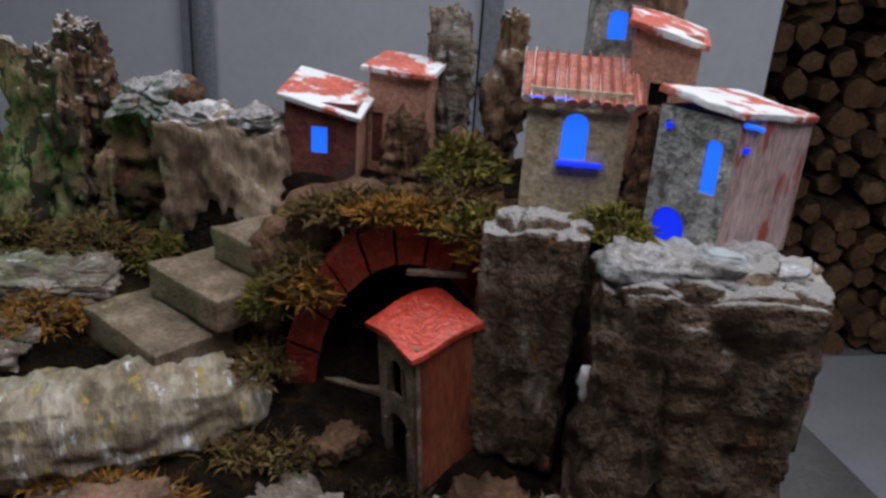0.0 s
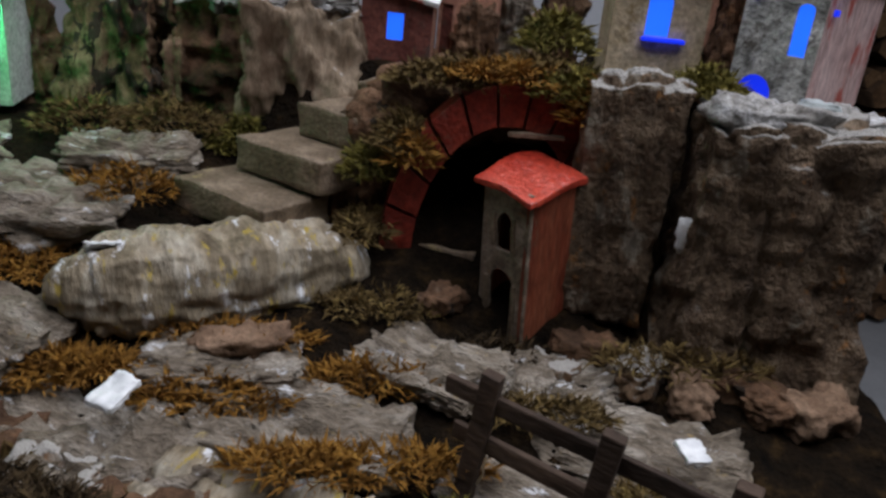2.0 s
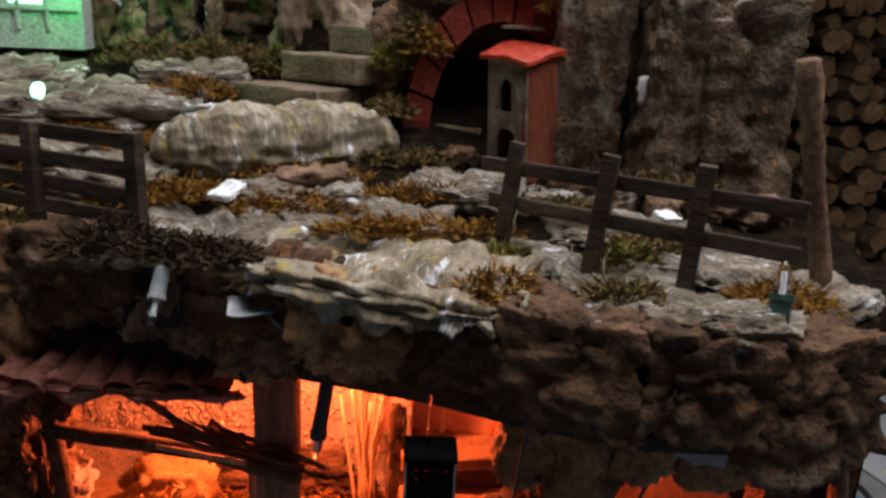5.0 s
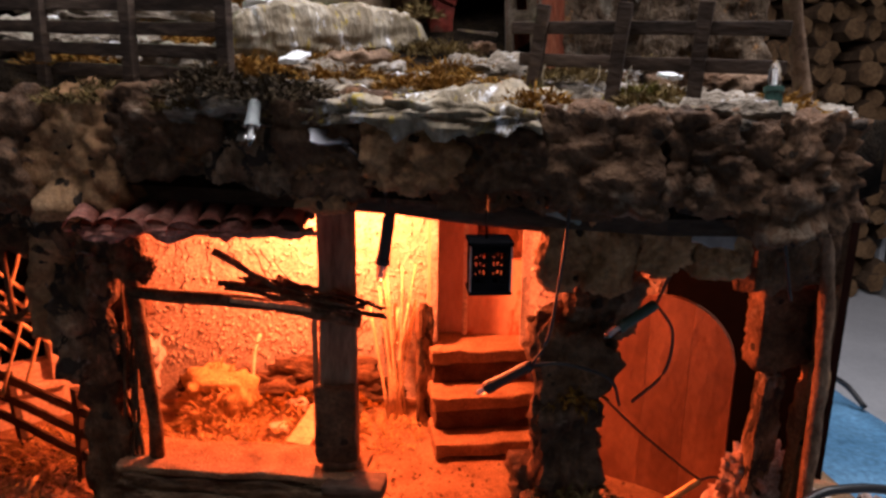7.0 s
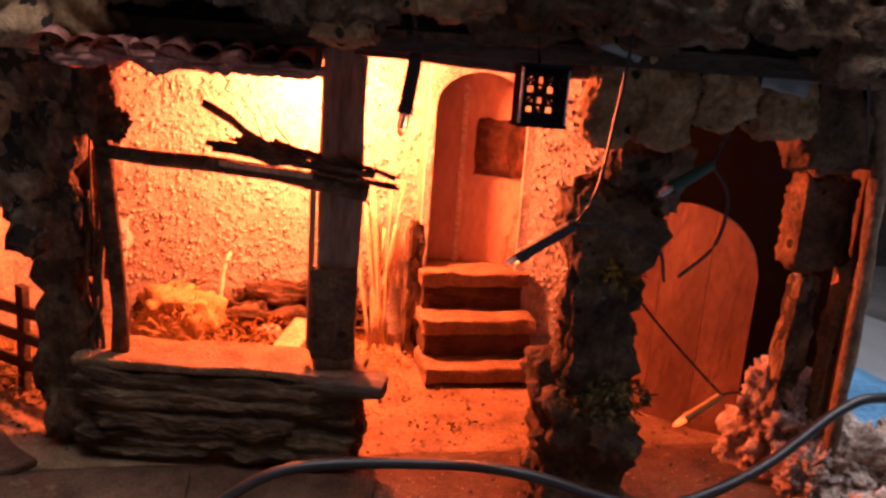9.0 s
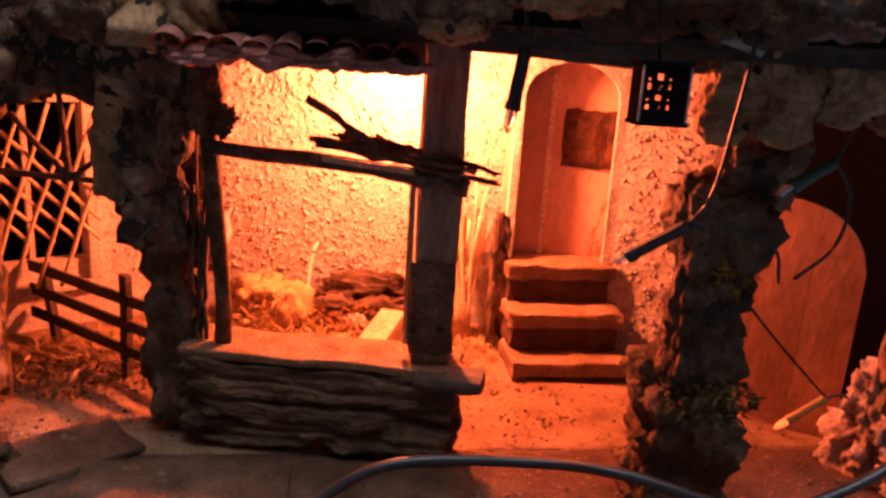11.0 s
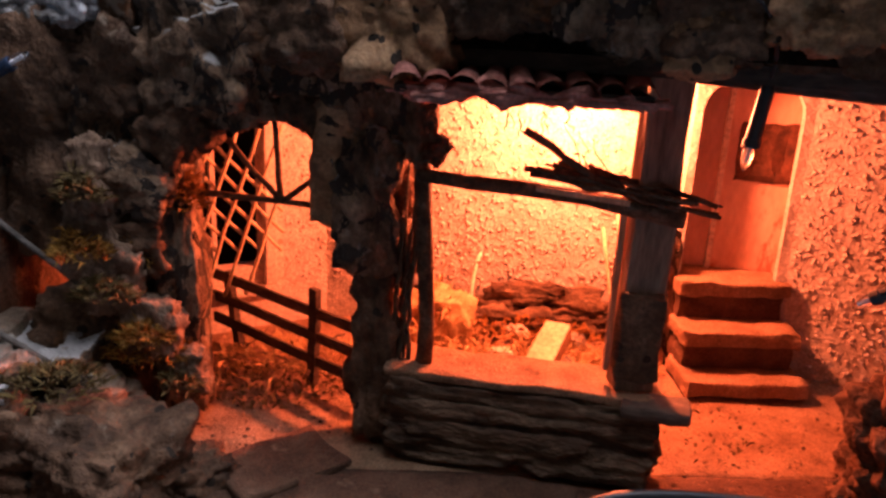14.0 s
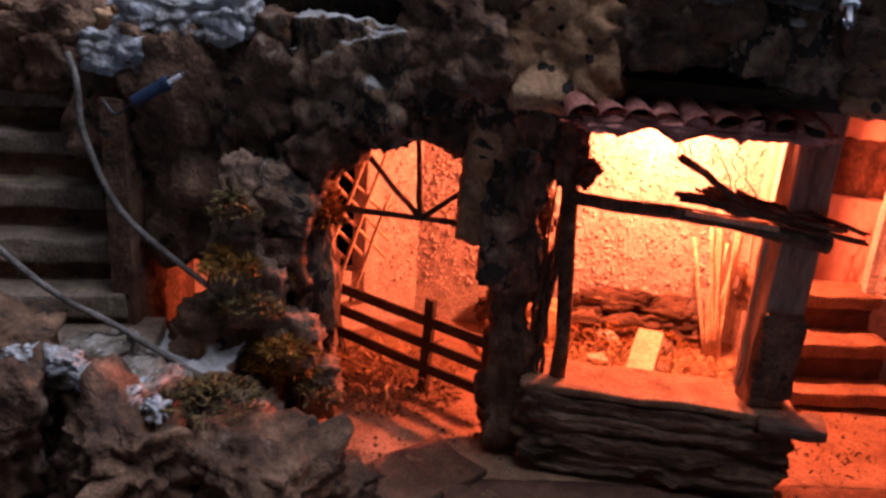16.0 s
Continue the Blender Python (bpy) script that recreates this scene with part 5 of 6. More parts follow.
for x, y, z, sx, sy, sz, sd, mat, rz, tp in ROCKS:
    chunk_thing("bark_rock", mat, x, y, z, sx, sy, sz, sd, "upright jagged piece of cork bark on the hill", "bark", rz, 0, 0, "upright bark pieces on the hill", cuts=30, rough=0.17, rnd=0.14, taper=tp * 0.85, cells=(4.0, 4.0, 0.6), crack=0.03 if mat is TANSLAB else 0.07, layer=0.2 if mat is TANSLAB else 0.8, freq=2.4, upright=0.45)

# ---- model houses ----
def house(name, label, x, y, z, rz, w, d, h, walls, roofmat, holes=(), side_holes=(), pitch=0.0, roll=0.0, tiles=False, over=0.006, glow=True):
    """A hollow model house: front at local y = 0; holes: (outline, glow material or None)."""
    top = thing(name, label, "model house", pose(x, y, z, 0, 0, rz))
    front, side = walls
    t = 0.003
    part("wall", plate(rect(-w / 2, w / 2, 0, h), [o for o, _ in holes], t), front, top)
    part("wall", plate(rect(0, d, 0, h), [o for o, _ in side_holes], t), side, top).matrix_basis = pose(w / 2, 0.0005, 0, 0, 0, 90)
    part("wall", plate(rect(0, d, 0, h), [], t), side, top).matrix_basis = pose(-w / 2 + t, 0.0005, 0, 0, 0, 90)
    part("wall", box(w, t, h), side, top).matrix_basis = pose(0, d, 0)
    for o, m in holes:
        xs, zs = [p[0] for p in o], [p[1] for p in o]
        part("window", plate([(a + (0.001 if a > sum(xs) / len(xs) else -0.001), b) for a, b in o], [], 0.001), m, top, "glowing blue film" if m is not SHADE_BLACK else "").matrix_basis = pose(0, 0.0018, 0)
    for o, m in side_holes:
        part("window", plate(o, [], 0.001), m, top).matrix_basis = pose(w / 2 - 0.0015, 0, 0, 0, 0, 90)
    roof = part("roof", worn(box(w + 2 * over, d + 2 * over, 0.005, (0, 0, 0), 0.001), 4, 0.0016, 60, x * 40), roofmat, top, smooth=True)
    roof.matrix_basis = pose(0, d / 2, h + 0.001 + abs(math.tan(radians(pitch))) * d / 2 * 0.0, pitch, roll, 0)
    if tiles:
        n = round((w + 2 * over) / 0.0078)
        for i in range(n):
            bm = bmesh.new()
            bmesh.ops.create_cone(bm, cap_ends=True, segments=8, radius1=0.0044, radius2=0.0036, depth=d + 2 * over + 0.004)
            bmesh.ops.delete(bm, geom=[v for v in bm.verts if v.co.y > 0.0036], context="VERTS")
            part("roof_tile", bm, TERRACOTTA if i % 3 else ROOF_WHITE, roof).matrix_basis = pose(-w / 2 - over + (i + 0.5) * 0.0078, random.Random(i).uniform(-0.002, 0.002), 0.005, 90, 0, 0)
    return top


ARCHW = arched(-0.010, 0.008, 0.053, 0.086, 8)
house("model_house", "dark red model house with a lit blue window", -0.012, 0.686, 0.570, -5, 0.060, 0.05, 0.084, (WALL_RED, WALL_PINK), ROOF_WHITE, [(rect(-0.008, 0.006, 0.042, 0.064), BLUE_GLOW), (rect(-0.014, 0.010, 0.012, 0.0155), BLUE_DEEP)], pitch=14, roll=12)
house("model_house", "narrow salmon model house with a white-patched roof", 0.047, 0.712, 0.588, -14, 0.050, 0.045, 0.090, (WALL_PINK, WALL_PINK), ROOF_WHITE, [(rect(-0.022, -0.012, 0.012, 0.055), WALL_RED)], pitch=8, roll=2)
h3 = house("model_house", "cream model house with a lit blue arched window", 0.184, 0.606, 0.589, -4, 0.070, 0.05, 0.102, (WALL_YELLOW, WALL_YELLOW), TERRACOTTA, [(ARCHW, BLUE_GLOW)], pitch=24, tiles=True)
# sill glows by itself, in place of blue window light falling on it
part("sill", box(0.032, 0.007, 0.003, (0.004, -0.003, 0.0495), 0.001), BLUE_DEEP, h3, "sill made to glow blue for the window light on it")
part("band", worn(box(0.070, 0.005, 0.005, (0, -0.002, 0.088), 0.001), 3, 0.001, 80), WALL_YELLOW, h3)
# emissive strip in place of light leaking out under the roof
part("eave_light", tube([(-0.038, -0.004, 0.0955), (-0.02, -0.004, 0.0955), (-0.006, -0.004, 0.0955)], 0.0013, 6), BLUE_GLOW, h3, "glowing strip for blue light leaking along the eave")
house("model_house", "tall salmon model house with a dark window", 0.243, 0.632, 0.622, -8, 0.046, 0.04, 0.108, (WALL_PINK, WALL_PINK), ROOF_WHITE, [(rect(-0.008, 0.006, 0.056, 0.074), SHADE_BLACK)], pitch=10, roll=14)
house("model_house", "grey model tower with a lit blue window", 0.214, 0.675, 0.600, 0, 0.036, 0.035, 0.160, (WALL_GREY, WALL_GREY), ROOF_WHITE, [(arched(-0.007, 0.007, 0.120, 0.141, 5, 0.003), BLUE_GLOW)], pitch=10, roll=10)
h6 = house("model_house", "speckled grey and rose model house with blue lights", 0.250, 0.553, 0.597, -52, 0.058, 0.080, 0.094, (WALL_GREY, WALL_ROSE), ROOF_WHITE, [(arched(0.009, 0.021, 0.046, 0.080, 6, 0.004), BLUE_GLOW), (arched(-0.022, 0.004, 0.002, 0.030, 8), BLUE_DEEP)], pitch=-5, roll=6, over=0.003)
# emissive bits in place of light leaking through eave and cracks
part("eave_light", tube([(0.030, 0.004, 0.092), (0.031, 0.015, 0.090), (0.031, 0.022, 0.088)], 0.0016, 6), BLUE_GLOW, h6, "glowing strip for blue light leaking under the eave")
part("eave_light", box(0.003, 0.003, 0.004, (0.0305, 0.010, 0.074), 0.0005), BLUE_DEEP, h6, "glowing bit for blue light leaking through a wall crack")
part("eave_light", box(0.004, 0.003, 0.004, (-0.020, -0.001, 0.080), 0.0005), BLUE_DEEP, h6, "glowing bit for blue light leaking through a wall crack")
solo("bulb_lens", chunk(0.026, 0.016, 0.010, 350, 8, 0.9, 0.02), WHITEPLASTIC, pose(0.262, 0.498, 0.612, 0, 0, -10), "milky oval lamp lens lying on the bark", "lamp", smooth=True)

gh = house("model_house", "pale model house flooded with green light", -0.368, 0.655, 0.532, 10, 0.090, 0.07, 0.095, (WALL_GREEN, WALL_GREEN), BARK_GREY, [(rect(-0.020, 0.010, 0.042, 0.070), GREEN_GLOW)], pitch=18, roll=-6)
for x0, z0, w0, h0 in ((-0.012, 0.018, 0.004, 0.060), (0.014, 0.018, 0.003, 0.05)):
    part("timber", box(w0, 0.003, h0, (x0, -0.002, z0), 0.0005), WALL_GREEN, gh)
part("timber", box(0.084, 0.003, 0.004, (0, -0.002, 0.036), 0.0005), WALL_GREEN, gh)
gb = thing("green_bulb", "small lit green fairy-light bulb", "lamp", pose(-0.315, 0.520, 0.497))
part("bulb", chunk(0.010, 0.010, 0.013, 351, 5, 0.95, 0.02), GREEN_GLOW, gb, smooth=True)
part("socket", tube([(0, 0, 0), (-0.012, -0.004, -0.008)], 0.004, 8), GREENPLASTIC, gb, smooth=True)

# ---- fences on the terrace ----
def fence(label, posts, rails, top, tilt):
    f = thing("fence", label, "fence", pose(0, 0, 0))
    for i, (x, y) in enumerate(posts):
        z0 = terrace_height(x, y) - 0.006
        part("post", worn(box(0.0105, 0.008, top - z0, (0, 0, 0), 0.001), 2, 0.0008, 70, i), DARKWOOD, f).matrix_basis = pose(x, y, z0, 0, tilt[i], -30)
    (xa, ya), (xb, yb) = posts[0], posts[-1]
    for e0, e1, z, zz in rails:
        a, b = Vector((xa + (xb - xa) * e0, ya + (yb - ya) * e0 + 0.004, z)), Vector((xa + (xb - xa) * e1, ya + (yb - ya) * e1 + 0.004, zz))
        d = b - a
        part("rail", worn(box(d.length, 0.004, 0.010, (0, 0, -0.005), 0.001), 3, 0.001, 60, z * 90), DARKWOOD, f).matrix_basis = pose(*((a + b) / 2), 0, -math.degrees(math.atan2(d.z, d.xy.length)), math.degrees(math.atan2(d.y, d.x)))
    return f


fence("dark wooden post-and-rail fence on the terrace edge", [(0.050, 0.354), (0.1016, 0.308), (0.153, 0.277)], [(-0.12, 1.5, 0.480, 0.479), (-0.06, 1.5, 0.455, 0.452)], 0.498, (6, 5, 3))
fence("dark wooden post-and-rail fence beside the bark sheets", [(-0.342, 0.416), (-0.263, 0.372), (-0.186, 0.333)], [(-0.4, 1.0, 0.493, 0.491), (-0.4, 1.0, 0.476, 0.473), (-0.4, 1.0, 0.460, 0.456), (-0.4, 1.0, 0.444, 0.440)], 0.498, (0, 0, 0))

# ---- moss ----
MOSSES = ((0.040, 0.572, 0.598, 0.050, 0.022, 0.022, 900, MOSS_BROWN), (0.095, 0.570, 0.605, 0.045, 0.022, 0.022, 800, MOSS_BROWN), (0.108, 0.600, 0.625, 0.026, 0.020, 0.035, 600, MOSS_GREEN), (0.118, 0.548, 0.598, 0.030, 0.012, 0.025, 500, MOSS_GREEN),
          (0.002, 0.560, 0.552, 0.020, 0.022, 0.035, 520, MOSS_BROWN), (-0.020, 0.560, 0.530, 0.020, 0.018, 0.025, 420, MOSS_GREEN), (-0.190, 0.655, 0.525, 0.050, 0.030, 0.030, 700, MOSS_BROWN), (-0.130, 0.650, 0.515, 0.030, 0.022, 0.034, 560, MOSS_GREEN),
          (-0.255, 0.655, 0.520, 0.050, 0.03, 0.03, 560, MOSS_BROWN), (0.204, 0.535, 0.612, 0.022, 0.02, 0.022, 460, MOSS_GREEN), (-0.010, 0.492, 0.456, 0.045, 0.020, 0.012, 420, MOSS_BROWN), (0.0, 0.428, 0.438, 0.045, 0.016, 0.012, 460, MOSS_GOLD),
          (-0.095, 0.408, 0.432, 0.05, 0.018, 0.014, 500, MOSS_GOLD), (-0.205, 0.420, 0.436, 0.04, 0.028, 0.014, 460, MOSS_GOLD), (-0.250, 0.495, 0.462, 0.06, 0.02, 0.014, 520, MOSS_GOLD), (-0.310, 0.440, 0.444, 0.06, 0.03, 0.012, 500, MOSS_GOLD),
          (0.046, 0.322, 0.420, 0.02, 0.014, 0.012, 260, MOSS_GREEN), (0.128, 0.318, 0.420, 0.022, 0.014, 0.014, 300, MOSS_GREEN), (0.035, 0.262, 0.418, 0.028, 0.018, 0.016, 380, MOSS_GOLD), (0.105, 0.246, 0.420, 0.026, 0.016, 0.014, 320, MOSS_BROWN),
          (-0.11, 0.318, 0.410, 0.045, 0.018, 0.016, 500, MOSS_BROWN), (-0.20, 0.352, 0.414, 0.05, 0.02, 0.016, 520, MOSS_BROWN), (-0.29, 0.388, 0.416, 0.05, 0.02, 0.016, 460, MOSS_BROWN), (0.20, 0.245, 0.420, 0.03, 0.02, 0.014, 300, MOSS_GOLD),
          (0.015, 0.360, 0.428, 0.05, 0.012, 0.012, 360, MOSS_GOLD), (-0.40, 0.47, 0.43, 0.06, 0.03, 0.016, 460, MOSS_BROWN), (-0.50, 0.47, 0.20, 0.022, 0.016, 0.05, 420, MOSS_GOLD), (-0.545, 0.455, 0.155, 0.035, 0.016, 0.05, 520, MOSS_GOLD),
          (-0.525, 0.44, 0.07, 0.035, 0.018, 0.04, 460, MOSS_GOLD), (-0.57, 0.36, 0.08, 0.04, 0.03, 0.02, 320, MOSS_BROWN), (0.06, 0.475, 0.436, 0.05, 0.02, 0.010, 300, MOSS_DARK), (0.20, 0.46, 0.446, 0.06, 0.02, 0.012, 320, MOSS_BROWN), (-0.03, 0.352, 0.430, 0.045, 0.014, 0.012, 420, MOSS_GOLD), (-0.17, 0.415, 0.440, 0.035, 0.016, 0.012, 380, MOSS_GOLD),
          (-0.29, 0.500, 0.470, 0.05, 0.02, 0.012, 420, MOSS_GOLD), (0.10, 0.405, 0.436, 0.04, 0.014, 0.012, 320, MOSS_BROWN), (-0.10, 0.452, 0.448, 0.06, 0.010, 0.010, 360, MOSS_GOLD), (0.155, 0.345, 0.424, 0.03, 0.012, 0.012, 260, MOSS_BROWN), (-0.20, 0.575, 0.498, 0.04, 0.03, 0.02, 420, MOSS_GOLD), (-0.02, 0.545, 0.492, 0.02, 0.03, 0.02, 360, MOSS_BROWN),
          (-0.190, 0.322, 0.424, 0.045, 0.022, 0.022, 600, MOSS_DARK), (-0.145, 0.308, 0.424, 0.035, 0.018, 0.018, 480, MOSS_DARK), (0.132, 0.540, 0.585, 0.018, 0.012, 0.040, 420, MOSS_GOLD), (0.070, 0.552, 0.606, 0.040, 0.014, 0.016, 420, MOSS_GOLD), (0.010, 0.545, 0.545, 0.016, 0.012, 0.03, 300, MOSS_GOLD))
for i, (x, y, z, rx, ry, rz, n, mat) in enumerate(MOSSES):
    word = {"green_moss": "yellow-green", "brown_moss": "dark brown", "dark_and_shaded_moss": "near-black", "golden_dry_moss": "golden dry"}[mat.name]
    moss(x, y, z, rx, ry, rz, round(n * 1.6), mat, 400 + i, f"{word} moss growing between the bark pieces", length=0.013, width=0.0008)
for i, (x, y) in enumerate(((0.056, 0.355), (0.072, 0.27), (0.092, 0.262))):
    solo("grass_blade", crooked((x, y, 0.415), (x + 0.004, y - 0.01, 0.452), 0.0007, 0.006, 6, i, sides=4), STRAW, Matrix(), "single dry pale grass blade", "grass", "grass blades")

# ---- lights, wires and lantern ----
def bulb(label, tail, tip, shell, wires=(), glass=GLASS, size=1.0):
    """A fairy-light socket with its pointed glass bulb and wires."""
    tail, tip = Vector(tail), Vector(tip)
    b = thing("fairy_light", label, "lamp", pose(*tail), "fairy lights")
    d = tip - tail
    n = d.normalized()
    neck = d - n * 0.014 * size
    part("socket", tube([d * 0, n * 0.003, neck * 0.5, neck * 0.86, neck * 0.88, neck], [0.0034 * size, 0.0042 * size, 0.0042 * size, 0.0044 * size, 0.0051 * size, 0.0050 * size], 12), shell, b, smooth=False)
    part("glass_bulb", tube([neck, neck + n * 0.004 * size, neck + n * 0.009 * size, neck + n * 0.013 * size, d], [0.0034 * size, 0.0036 * size, 0.0030 * size, 0.0014 * size, 0.0003], 10), glass, b, smooth=True)
    # in clear bulbs a white core stands for the lamp's reflection; else the filament
    part("filament", tube([neck * 0.98, neck + n * 0.009 * size], 0.0013 if glass is GLASS else 0.0006, 6), RED_GLOW if glass is not GLASS else FOIL, b)
    for w in wires:
        part("wire", tube([p - tail for p in smooth_line(w, 6)], 0.0012, 6), BLACK, b, smooth=True)
    return b


bulb("unlit clear bulb in a black socket hung before the steps", (0.034, 0.248, 0.236), (-0.002, 0.280, 0.199), BLACK, [[(0.034, 0.248, 0.236), (0.044, 0.243, 0.258), (0.049, 0.240, 0.30), (0.052, 0.236, 0.345), (0.052, 0.232, 0.385)], [(0.034, 0.248, 0.236), (0.060, 0.246, 0.236), (0.095, 0.248, 0.222), (0.108, 0.256, 0.196)]])
bulb("dark green socket tucked against the bark pier", (0.128, 0.250, 0.280), (0.088, 0.248, 0.255), GREENPLASTIC, [[(0.128, 0.250, 0.280), (0.142, 0.248, 0.258), (0.138, 0.248, 0.225), (0.116, 0.252, 0.200)], [(0.128, 0.250, 0.280), (0.138, 0.250, 0.305), (0.146, 0.246, 0.325)]])
bulb("bulb in a brass-coloured socket lying near the floor", (0.235, 0.352, 0.064), (0.194, 0.356, 0.033), BRASS, [[(0.235, 0.352, 0.064), (0.21, 0.345, 0.085), (0.16, 0.335, 0.13), (0.118, 0.33, 0.172)], [(0.235, 0.352, 0.064), (0.25, 0.352, 0.066), (0.27, 0.352, 0.055)]], RED_GLOW, 0.9)
bulb("black socket with a clear bulb hanging from the beam", (-0.066, 0.316, 0.338), (-0.0745, 0.314, 0.281), BLACK, [[(-0.066, 0.316, 0.338), (-0.072, 0.300, 0.360), (-0.090, 0.285, 0.385), (-0.108, 0.300, 0.398)]], size=1.15)
bulb("pale socket with a clear bulb hanging over the edge", (-0.162, 0.294, 0.424), (-0.166, 0.276, 0.394), WHITEPLASTIC, [[(-0.162, 0.294, 0.424), (-0.160, 0.305, 0.432), (-0.176, 0.314, 0.436), (-0.200, 0.335, 0.432)]], size=1.1)
bulb("grey-green socket with a clear bulb on the beam", (0.040, 0.254, 0.353), (0.080, 0.248, 0.342), GREYPLASTIC, [[(0.040, 0.254, 0.353), (0.030, 0.252, 0.362), (0.018, 0.252, 0.369), (0.004, 0.256, 0.370)]], size=1.05)
bulb("dark green socket standing at the terrace corner", (0.176, 0.205, 0.412), (0.180, 0.216, 0.458), GREENPLASTIC, [[(0.176, 0.205, 0.412), (0.178, 0.196, 0.38), (0.190, 0.196, 0.34), (0.206, 0.205, 0.295)]], size=1.3)
bulb("blue-grey socket lying on the terrace", (-0.345, 0.520, 0.486), (-0.285, 0.560, 0.500), GREYPLASTIC, [[(-0.345, 0.520, 0.486), (-0.37, 0.50, 0.476), (-0.40, 0.49, 0.47)]], size=1.2)

lantern = thing("hanging_lantern", "small black pierced lantern hanging on a clear thread", "lantern", pose(-0.003, 0.236, 0.300, 0, 0, -4))
W, D, H = 0.028, 0.022, 0.033
holes = [rect(cx - 0.0047, cx + 0.0047, cz - 0.0047, cz + 0.0047) for cx in (-0.0062, 0.0062) for cz in (0.0115, 0.0235)]
for y, rz in ((-D / 2, 0), (D / 2, 180)):
    face = part("pierced_plate", plate(rect(-W / 2, W / 2, 0, H), holes, 0.0012), MATTBLACK, lantern)
    face.matrix_basis = pose(0, y, 0, 0, 0, rz)
    for cx in (-0.0062, 0.0062):
        for cz in (0.0115, 0.0235):
            for turn in (45, 0, 90):
                part("grille_bar", box(0.0125 if turn == 45 else 0.0096, 0.0009, 0.0016, (0, 0, -0.0008)), MATTBLACK, face).matrix_basis = pose(cx, 0.0006, cz, 0, turn, 0)
for x, rz in ((-W / 2, -90), (W / 2, 90)):
    part("side_plate", plate(rect(-D / 2 + 0.001, D / 2 - 0.001, 0, H), [], 0.0012), MATTBLACK, lantern).matrix_basis = pose(x, 0, 0, 0, 0, rz)
    part("corner_edge", tube([(0, 0, 0), (0, 0, H)], 0.0007, 5), SILVER, lantern, "worn bright metal edge").matrix_basis = pose(x, -D / 2, 0)
part("lid", worn(box(W + 0.003, D + 0.003, 0.003, (0, 0, 0), 0.0008), 2, 0.0004, 90), MATTBLACK, lantern).matrix_basis = pose(0, 0, H)
part("base", box(W + 0.002, D + 0.002, 0.0025, (0, 0, -0.0015), 0.0005), MATTBLACK, lantern)
part("thread", tube([(-0.002, 0, H + 0.002), (-0.002, 0.006, 0.050), (0.000, 0.016, 0.066)], [0.0010, 0.0005, 0.0012], 6), GLASS, lantern, smooth=True)
solo("tape_scrap", worn(box(0.030, 0.004, 0.018, (0, 0, 0), 0.0005), 4, 0.004, 90), SILVER, pose(0.154, 0.226, 0.330, -12, 8, -8), "crumpled scrap of shiny silver tape", "tape", smooth=True)
solo("tape_scrap", worn(box(0.030, 0.014, 0.002, (0, 0, 0), 0.0005), 4, 0.003, 60), SILVER, pose(-0.112, 0.296, 0.398, 34, 6, 20), "grey scrap of shiny tape over the edge", "tape", smooth=True)

cable = [(-0.270, 0.215, -0.002), (-0.235, 0.245, 0.006), (-0.200, 0.270, 0.024), (-0.143, 0.275, 0.052), (-0.043, 0.270, 0.054), (0.013, 0.240, 0.061), (0.080, 0.230, 0.042), (0.128, 0.232, 0.036), (0.206, 0.250, 0.050), (0.288, 0.275, 0.083), (0.330, 0.28, 0.092), (0.40, 0.285, 0.078), (0.50, 0.29, 0.02), (0.60, 0.28, -0.035), (0.70, 0.24, -0.040)]
solo("power_cable", tube(smooth_line(cable, 6), 0.0042, 10), BLACK, Matrix(), "thick black power cable bent across the model", "cable", smooth=True)
solo("power_cable", tube(smooth_line([(0.44, 0.62, -0.02), (0.50, 0.66, 0.01), (0.58, 0.70, 0.015), (0.64, 0.70, -0.01), (0.66, 0.67, -0.038)], 6), 0.0042, 10), BLACK, Matrix(), "thin black power cable on the blue cover", "cable", smooth=True)

# ---- outer stair on the left, its rails and the rubble before it ----
ostair = thing("outer_stair", "steep pale stone stair beside the bark wall", "stairs", pose(0, 0, 0))
for i, (x, y, z, w) in enumerate(((-0.770, 0.600, 0.294, 0.11), (-0.768, 0.570, 0.254, 0.11), (-0.764, 0.540, 0.210, 0.12), (-0.756, 0.508, 0.168, 0.13), (-0.735, 0.478, 0.127, 0.13), (-0.700, 0.448, 0.098, 0.13))):
    part("step", worn(box(w, 0.055, 0.022, (0, 0, -0.022), 0.003), 4, 0.003, 50, i * 2.3), STONE, ostair, smooth=True).matrix_basis = pose(x, y, z, 0, 0, 6)
    part("riser", box(w * 0.95, 0.05, z - 0.010, (0, 0, 0), 0.001), BARK_DARK, ostair).matrix_basis = pose(x, y + 0.006, -0.01, 0, 0, 6)
for pts in ([(-0.700, 0.46, 0.335), (-0.692, 0.452, 0.316), (-0.688, 0.45, 0.27), (-0.662, 0.447, 0.209), (-0.61, 0.445, 0.161), (-0.55, 0.44, 0.115), (-0.475, 0.445, 0.055)], [(-0.77, 0.41, 0.22), (-0.745, 0.402, 0.190), (-0.70, 0.40, 0.150), (-0.657, 0.398, 0.127), (-0.60, 0.395, 0.092), (-0.575, 0.395, 0.075)]):
    solo("twig_handrail", tube(smooth_line(pts, 4), 0.0027, 7, wobble=0.3), TWIG_GREY, Matrix(), "crooked grey twig handrail along the outer stair", "handrail", "twig handrails", smooth=True)
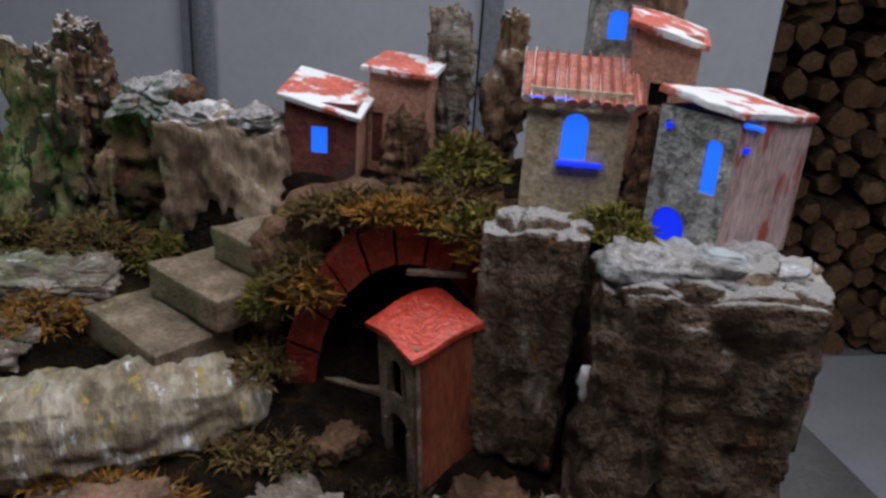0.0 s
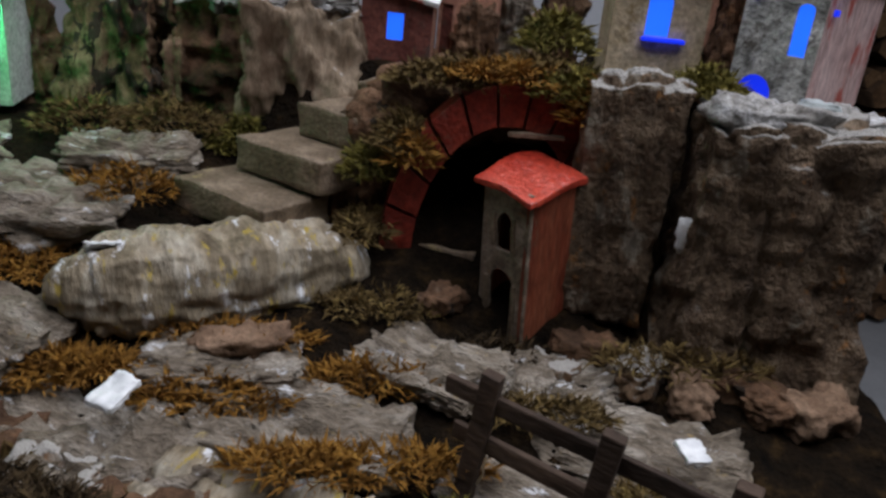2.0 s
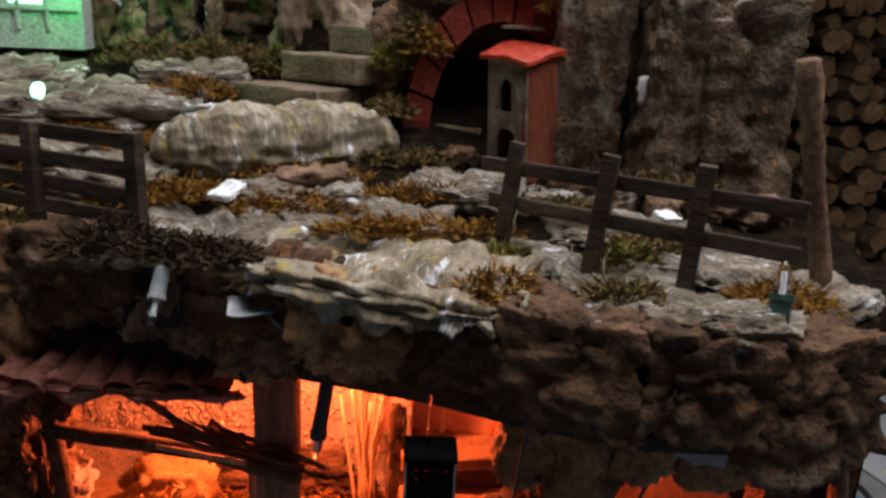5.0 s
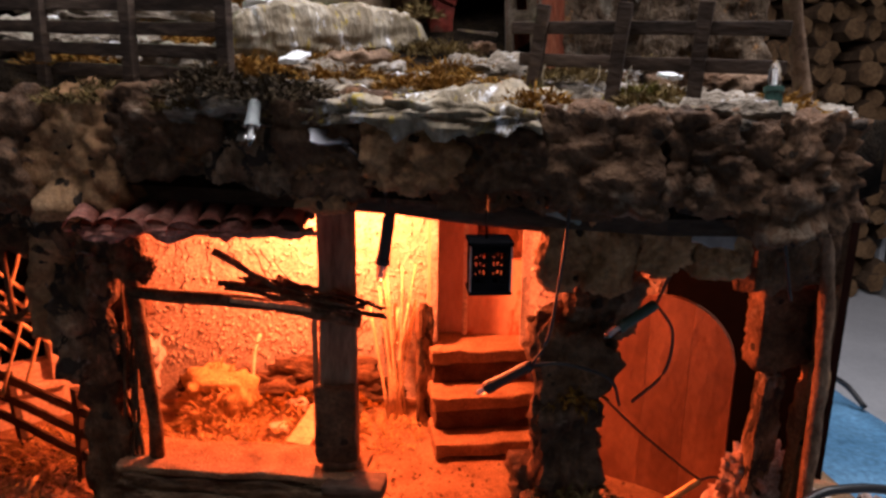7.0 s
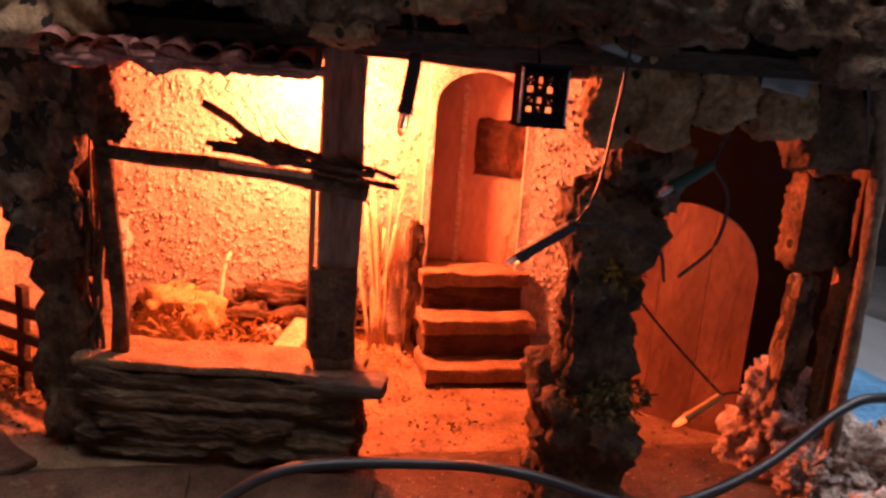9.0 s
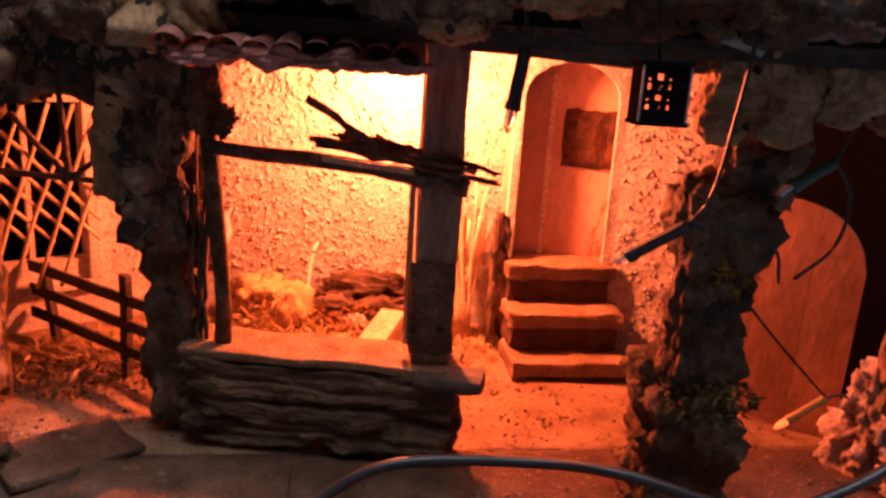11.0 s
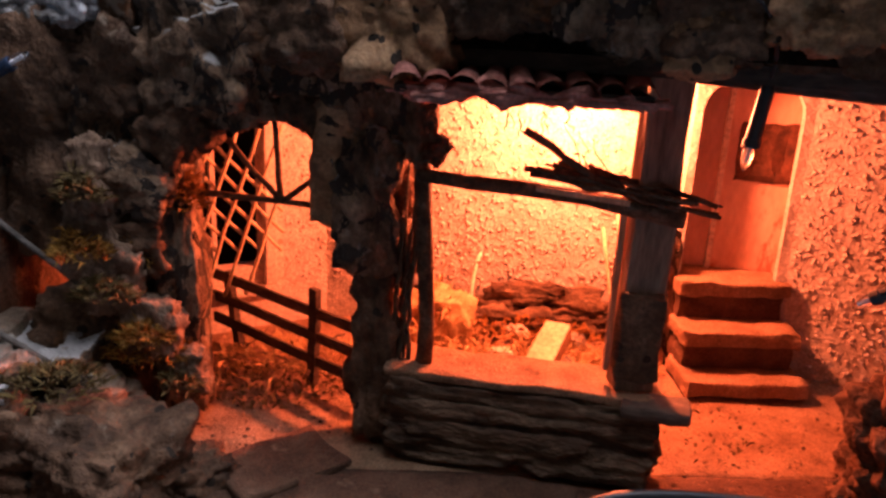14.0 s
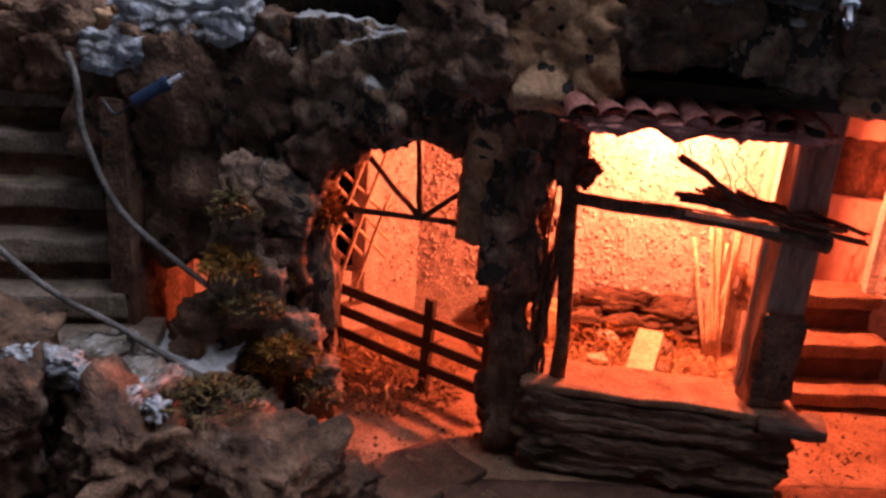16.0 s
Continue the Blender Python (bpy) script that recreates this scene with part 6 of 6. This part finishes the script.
for x, y, z, sx, sy, sz, sd, mat in ((-0.640, 0.360, -0.012, 0.17, 0.09, 0.105, 370, BARK_DARK), (-0.53, 0.345, -0.012, 0.13, 0.09, 0.075, 371, BARK_DARK), (-0.745, 0.370, -0.012, 0.12, 0.09, 0.15, 372, BARK_DARK), (-0.675, 0.385, 0.08, 0.08, 0.04, 0.035, 373, BARK_GREY),
                                 (-0.625, 0.372, 0.07, 0.07, 0.04, 0.028, 374, BARK_GREY), (-0.60, 0.45, -0.01, 0.10, 0.08, 0.10, 375, BARK), (-0.47, 0.37, -0.012, 0.06, 0.06, 0.03, 376, BARK_DARK), (-0.565, 0.42, -0.012, 0.08, 0.06, 0.07, 377, BARK_RED)):
    chunk_thing("bark_rubble", mat, x, y, z, sx, sy, sz, sd, "rough heap of bark rubble before the outer stair", "rubble", sd * 30, group="rubble before the outer stair", cuts=17, rough=0.15, freq=3.0)
for x, y, z, sx, sy, sz, sd in ((-0.605, 0.485, 0.350, 0.12, 0.06, 0.040, 380), (-0.665, 0.490, 0.318, 0.07, 0.05, 0.035, 383), (-0.775, 0.655, 0.340, 0.10, 0.05, 0.022, 381), (-0.86, 0.655, 0.338, 0.08, 0.05, 0.03, 382)):
    chunk_thing("bark_sheet", CRUST, x, y, z, sx, sy, sz, sd, "pale bark crust above the outer stair", "bark", -14, group="bark sheets on the terrace", cuts=22, rough=0.09, freq=3.0, crack=0.08, cells=(3, 3, 3), layer=0.4)
block(-0.80, 0.66, 0.0, 0.20, 0.05, 0.36, 390, BARK_DARK, 5, "dark bark wall behind the outer stair", cuts=12)
block(-0.865, 0.52, 0.0, 0.06, 0.22, 0.36, 391, BARK_DARK, 5, "dark bark wall beside the outer stair", cuts=12)
for i, (x, y, sx, sy) in enumerate(((-0.30, 0.315, 0.16, 0.10), (-0.40, 0.385, 0.10, 0.07), (-0.13, 0.285, 0.13, 0.08), (0.0, 0.24, 0.12, 0.08))):
    solo("paving_slab", worn(box(sx, sy, 0.007, (0, 0, 0), 0.002), 5, 0.0045, 22, i * 1.7), SHADED_EARTH, pose(x, y, -0.002, 0, 0, i * 37), "flat brown paving slab before the stable", "paving", "paving slabs", smooth=True)
for i, (x, y, z, w) in enumerate(((-0.676, 0.352, 0.108, 0.034), (-0.661, 0.352, 0.096, 0.030), (-0.637, 0.345, 0.082, 0.036), (-0.612, 0.342, 0.074, 0.034), (-0.709, 0.350, 0.110, 0.030))):
    solo("plaster_dab", chunk(w * 0.8, w * 0.5, 0.016, 500 + i, 12, 0.35, 0.20, 3.5, 0.10), CRUST, pose(x, y, z, 18, 0, i * 50), "rough white plaster dab on the bark rubble", "plaster", "plaster dabs", smooth=True)
bulb("dark blue-grey socket lying against the bark wall", (-0.645, 0.442, 0.301), (-0.601, 0.442, 0.328), BLUEPLASTIC, [[(-0.645, 0.442, 0.301), (-0.660, 0.446, 0.290), (-0.672, 0.452, 0.30)]], size=1.2)
block(-0.358, 0.428, 0.200, 0.046, 0.020, 0.13, 396, CORK, 0, "flat pale bark flap hanging beside the arch", ry=4, cuts=18, rough=0.06, rnd=0.2, crack=0.03)
for i, (x, y, z, rx, rz, n) in enumerate(((-0.561, 0.420, 0.215, 0.022, 0.05, 420), (-0.566, 0.422, 0.165, 0.028, 0.05, 460), (-0.548, 0.420, 0.130, 0.030, 0.04, 420), (-0.518, 0.418, 0.095, 0.028, 0.035, 360), (-0.492, 0.425, 0.050, 0.020, 0.03, 240))):
    moss(x, y, z, rx * 0.8, 0.012, rz * 0.6, n, (MOSS_BROWN, MOSS_GOLD)[i % 2], 520 + i, "golden dry moss hanging on the bark beside the arch", length=0.012, width=0.0009)
    block(x + 0.002, y + 0.020, z - 0.02, rx * 1.7, 0.030, rz + 0.02, 510 + i, BARK_RED, 0, "brown bark lump behind the hanging moss", cuts=14, rough=0.14)
litter = thing("twig_litter", "loose dry twigs and straw lying in the pen", "twigs", pose(-0.43, 0.57, 0.0))
for i in range(16):
    r = random.Random(i + 700)
    a = r.uniform(0, 6.28)
    c = Vector((r.uniform(-0.06, 0.06), r.uniform(-0.06, 0.06), r.uniform(0.002, 0.02)))
    d = Vector((math.cos(a), math.sin(a), r.uniform(-0.1, 0.5))) * r.uniform(0.02, 0.05)
    part("twig", crooked(c - d * 0.3, c + d, r.uniform(0.0008, 0.0018), 0.006, 6, i, sides=5), (TWIG, HAY)[i % 2], litter)
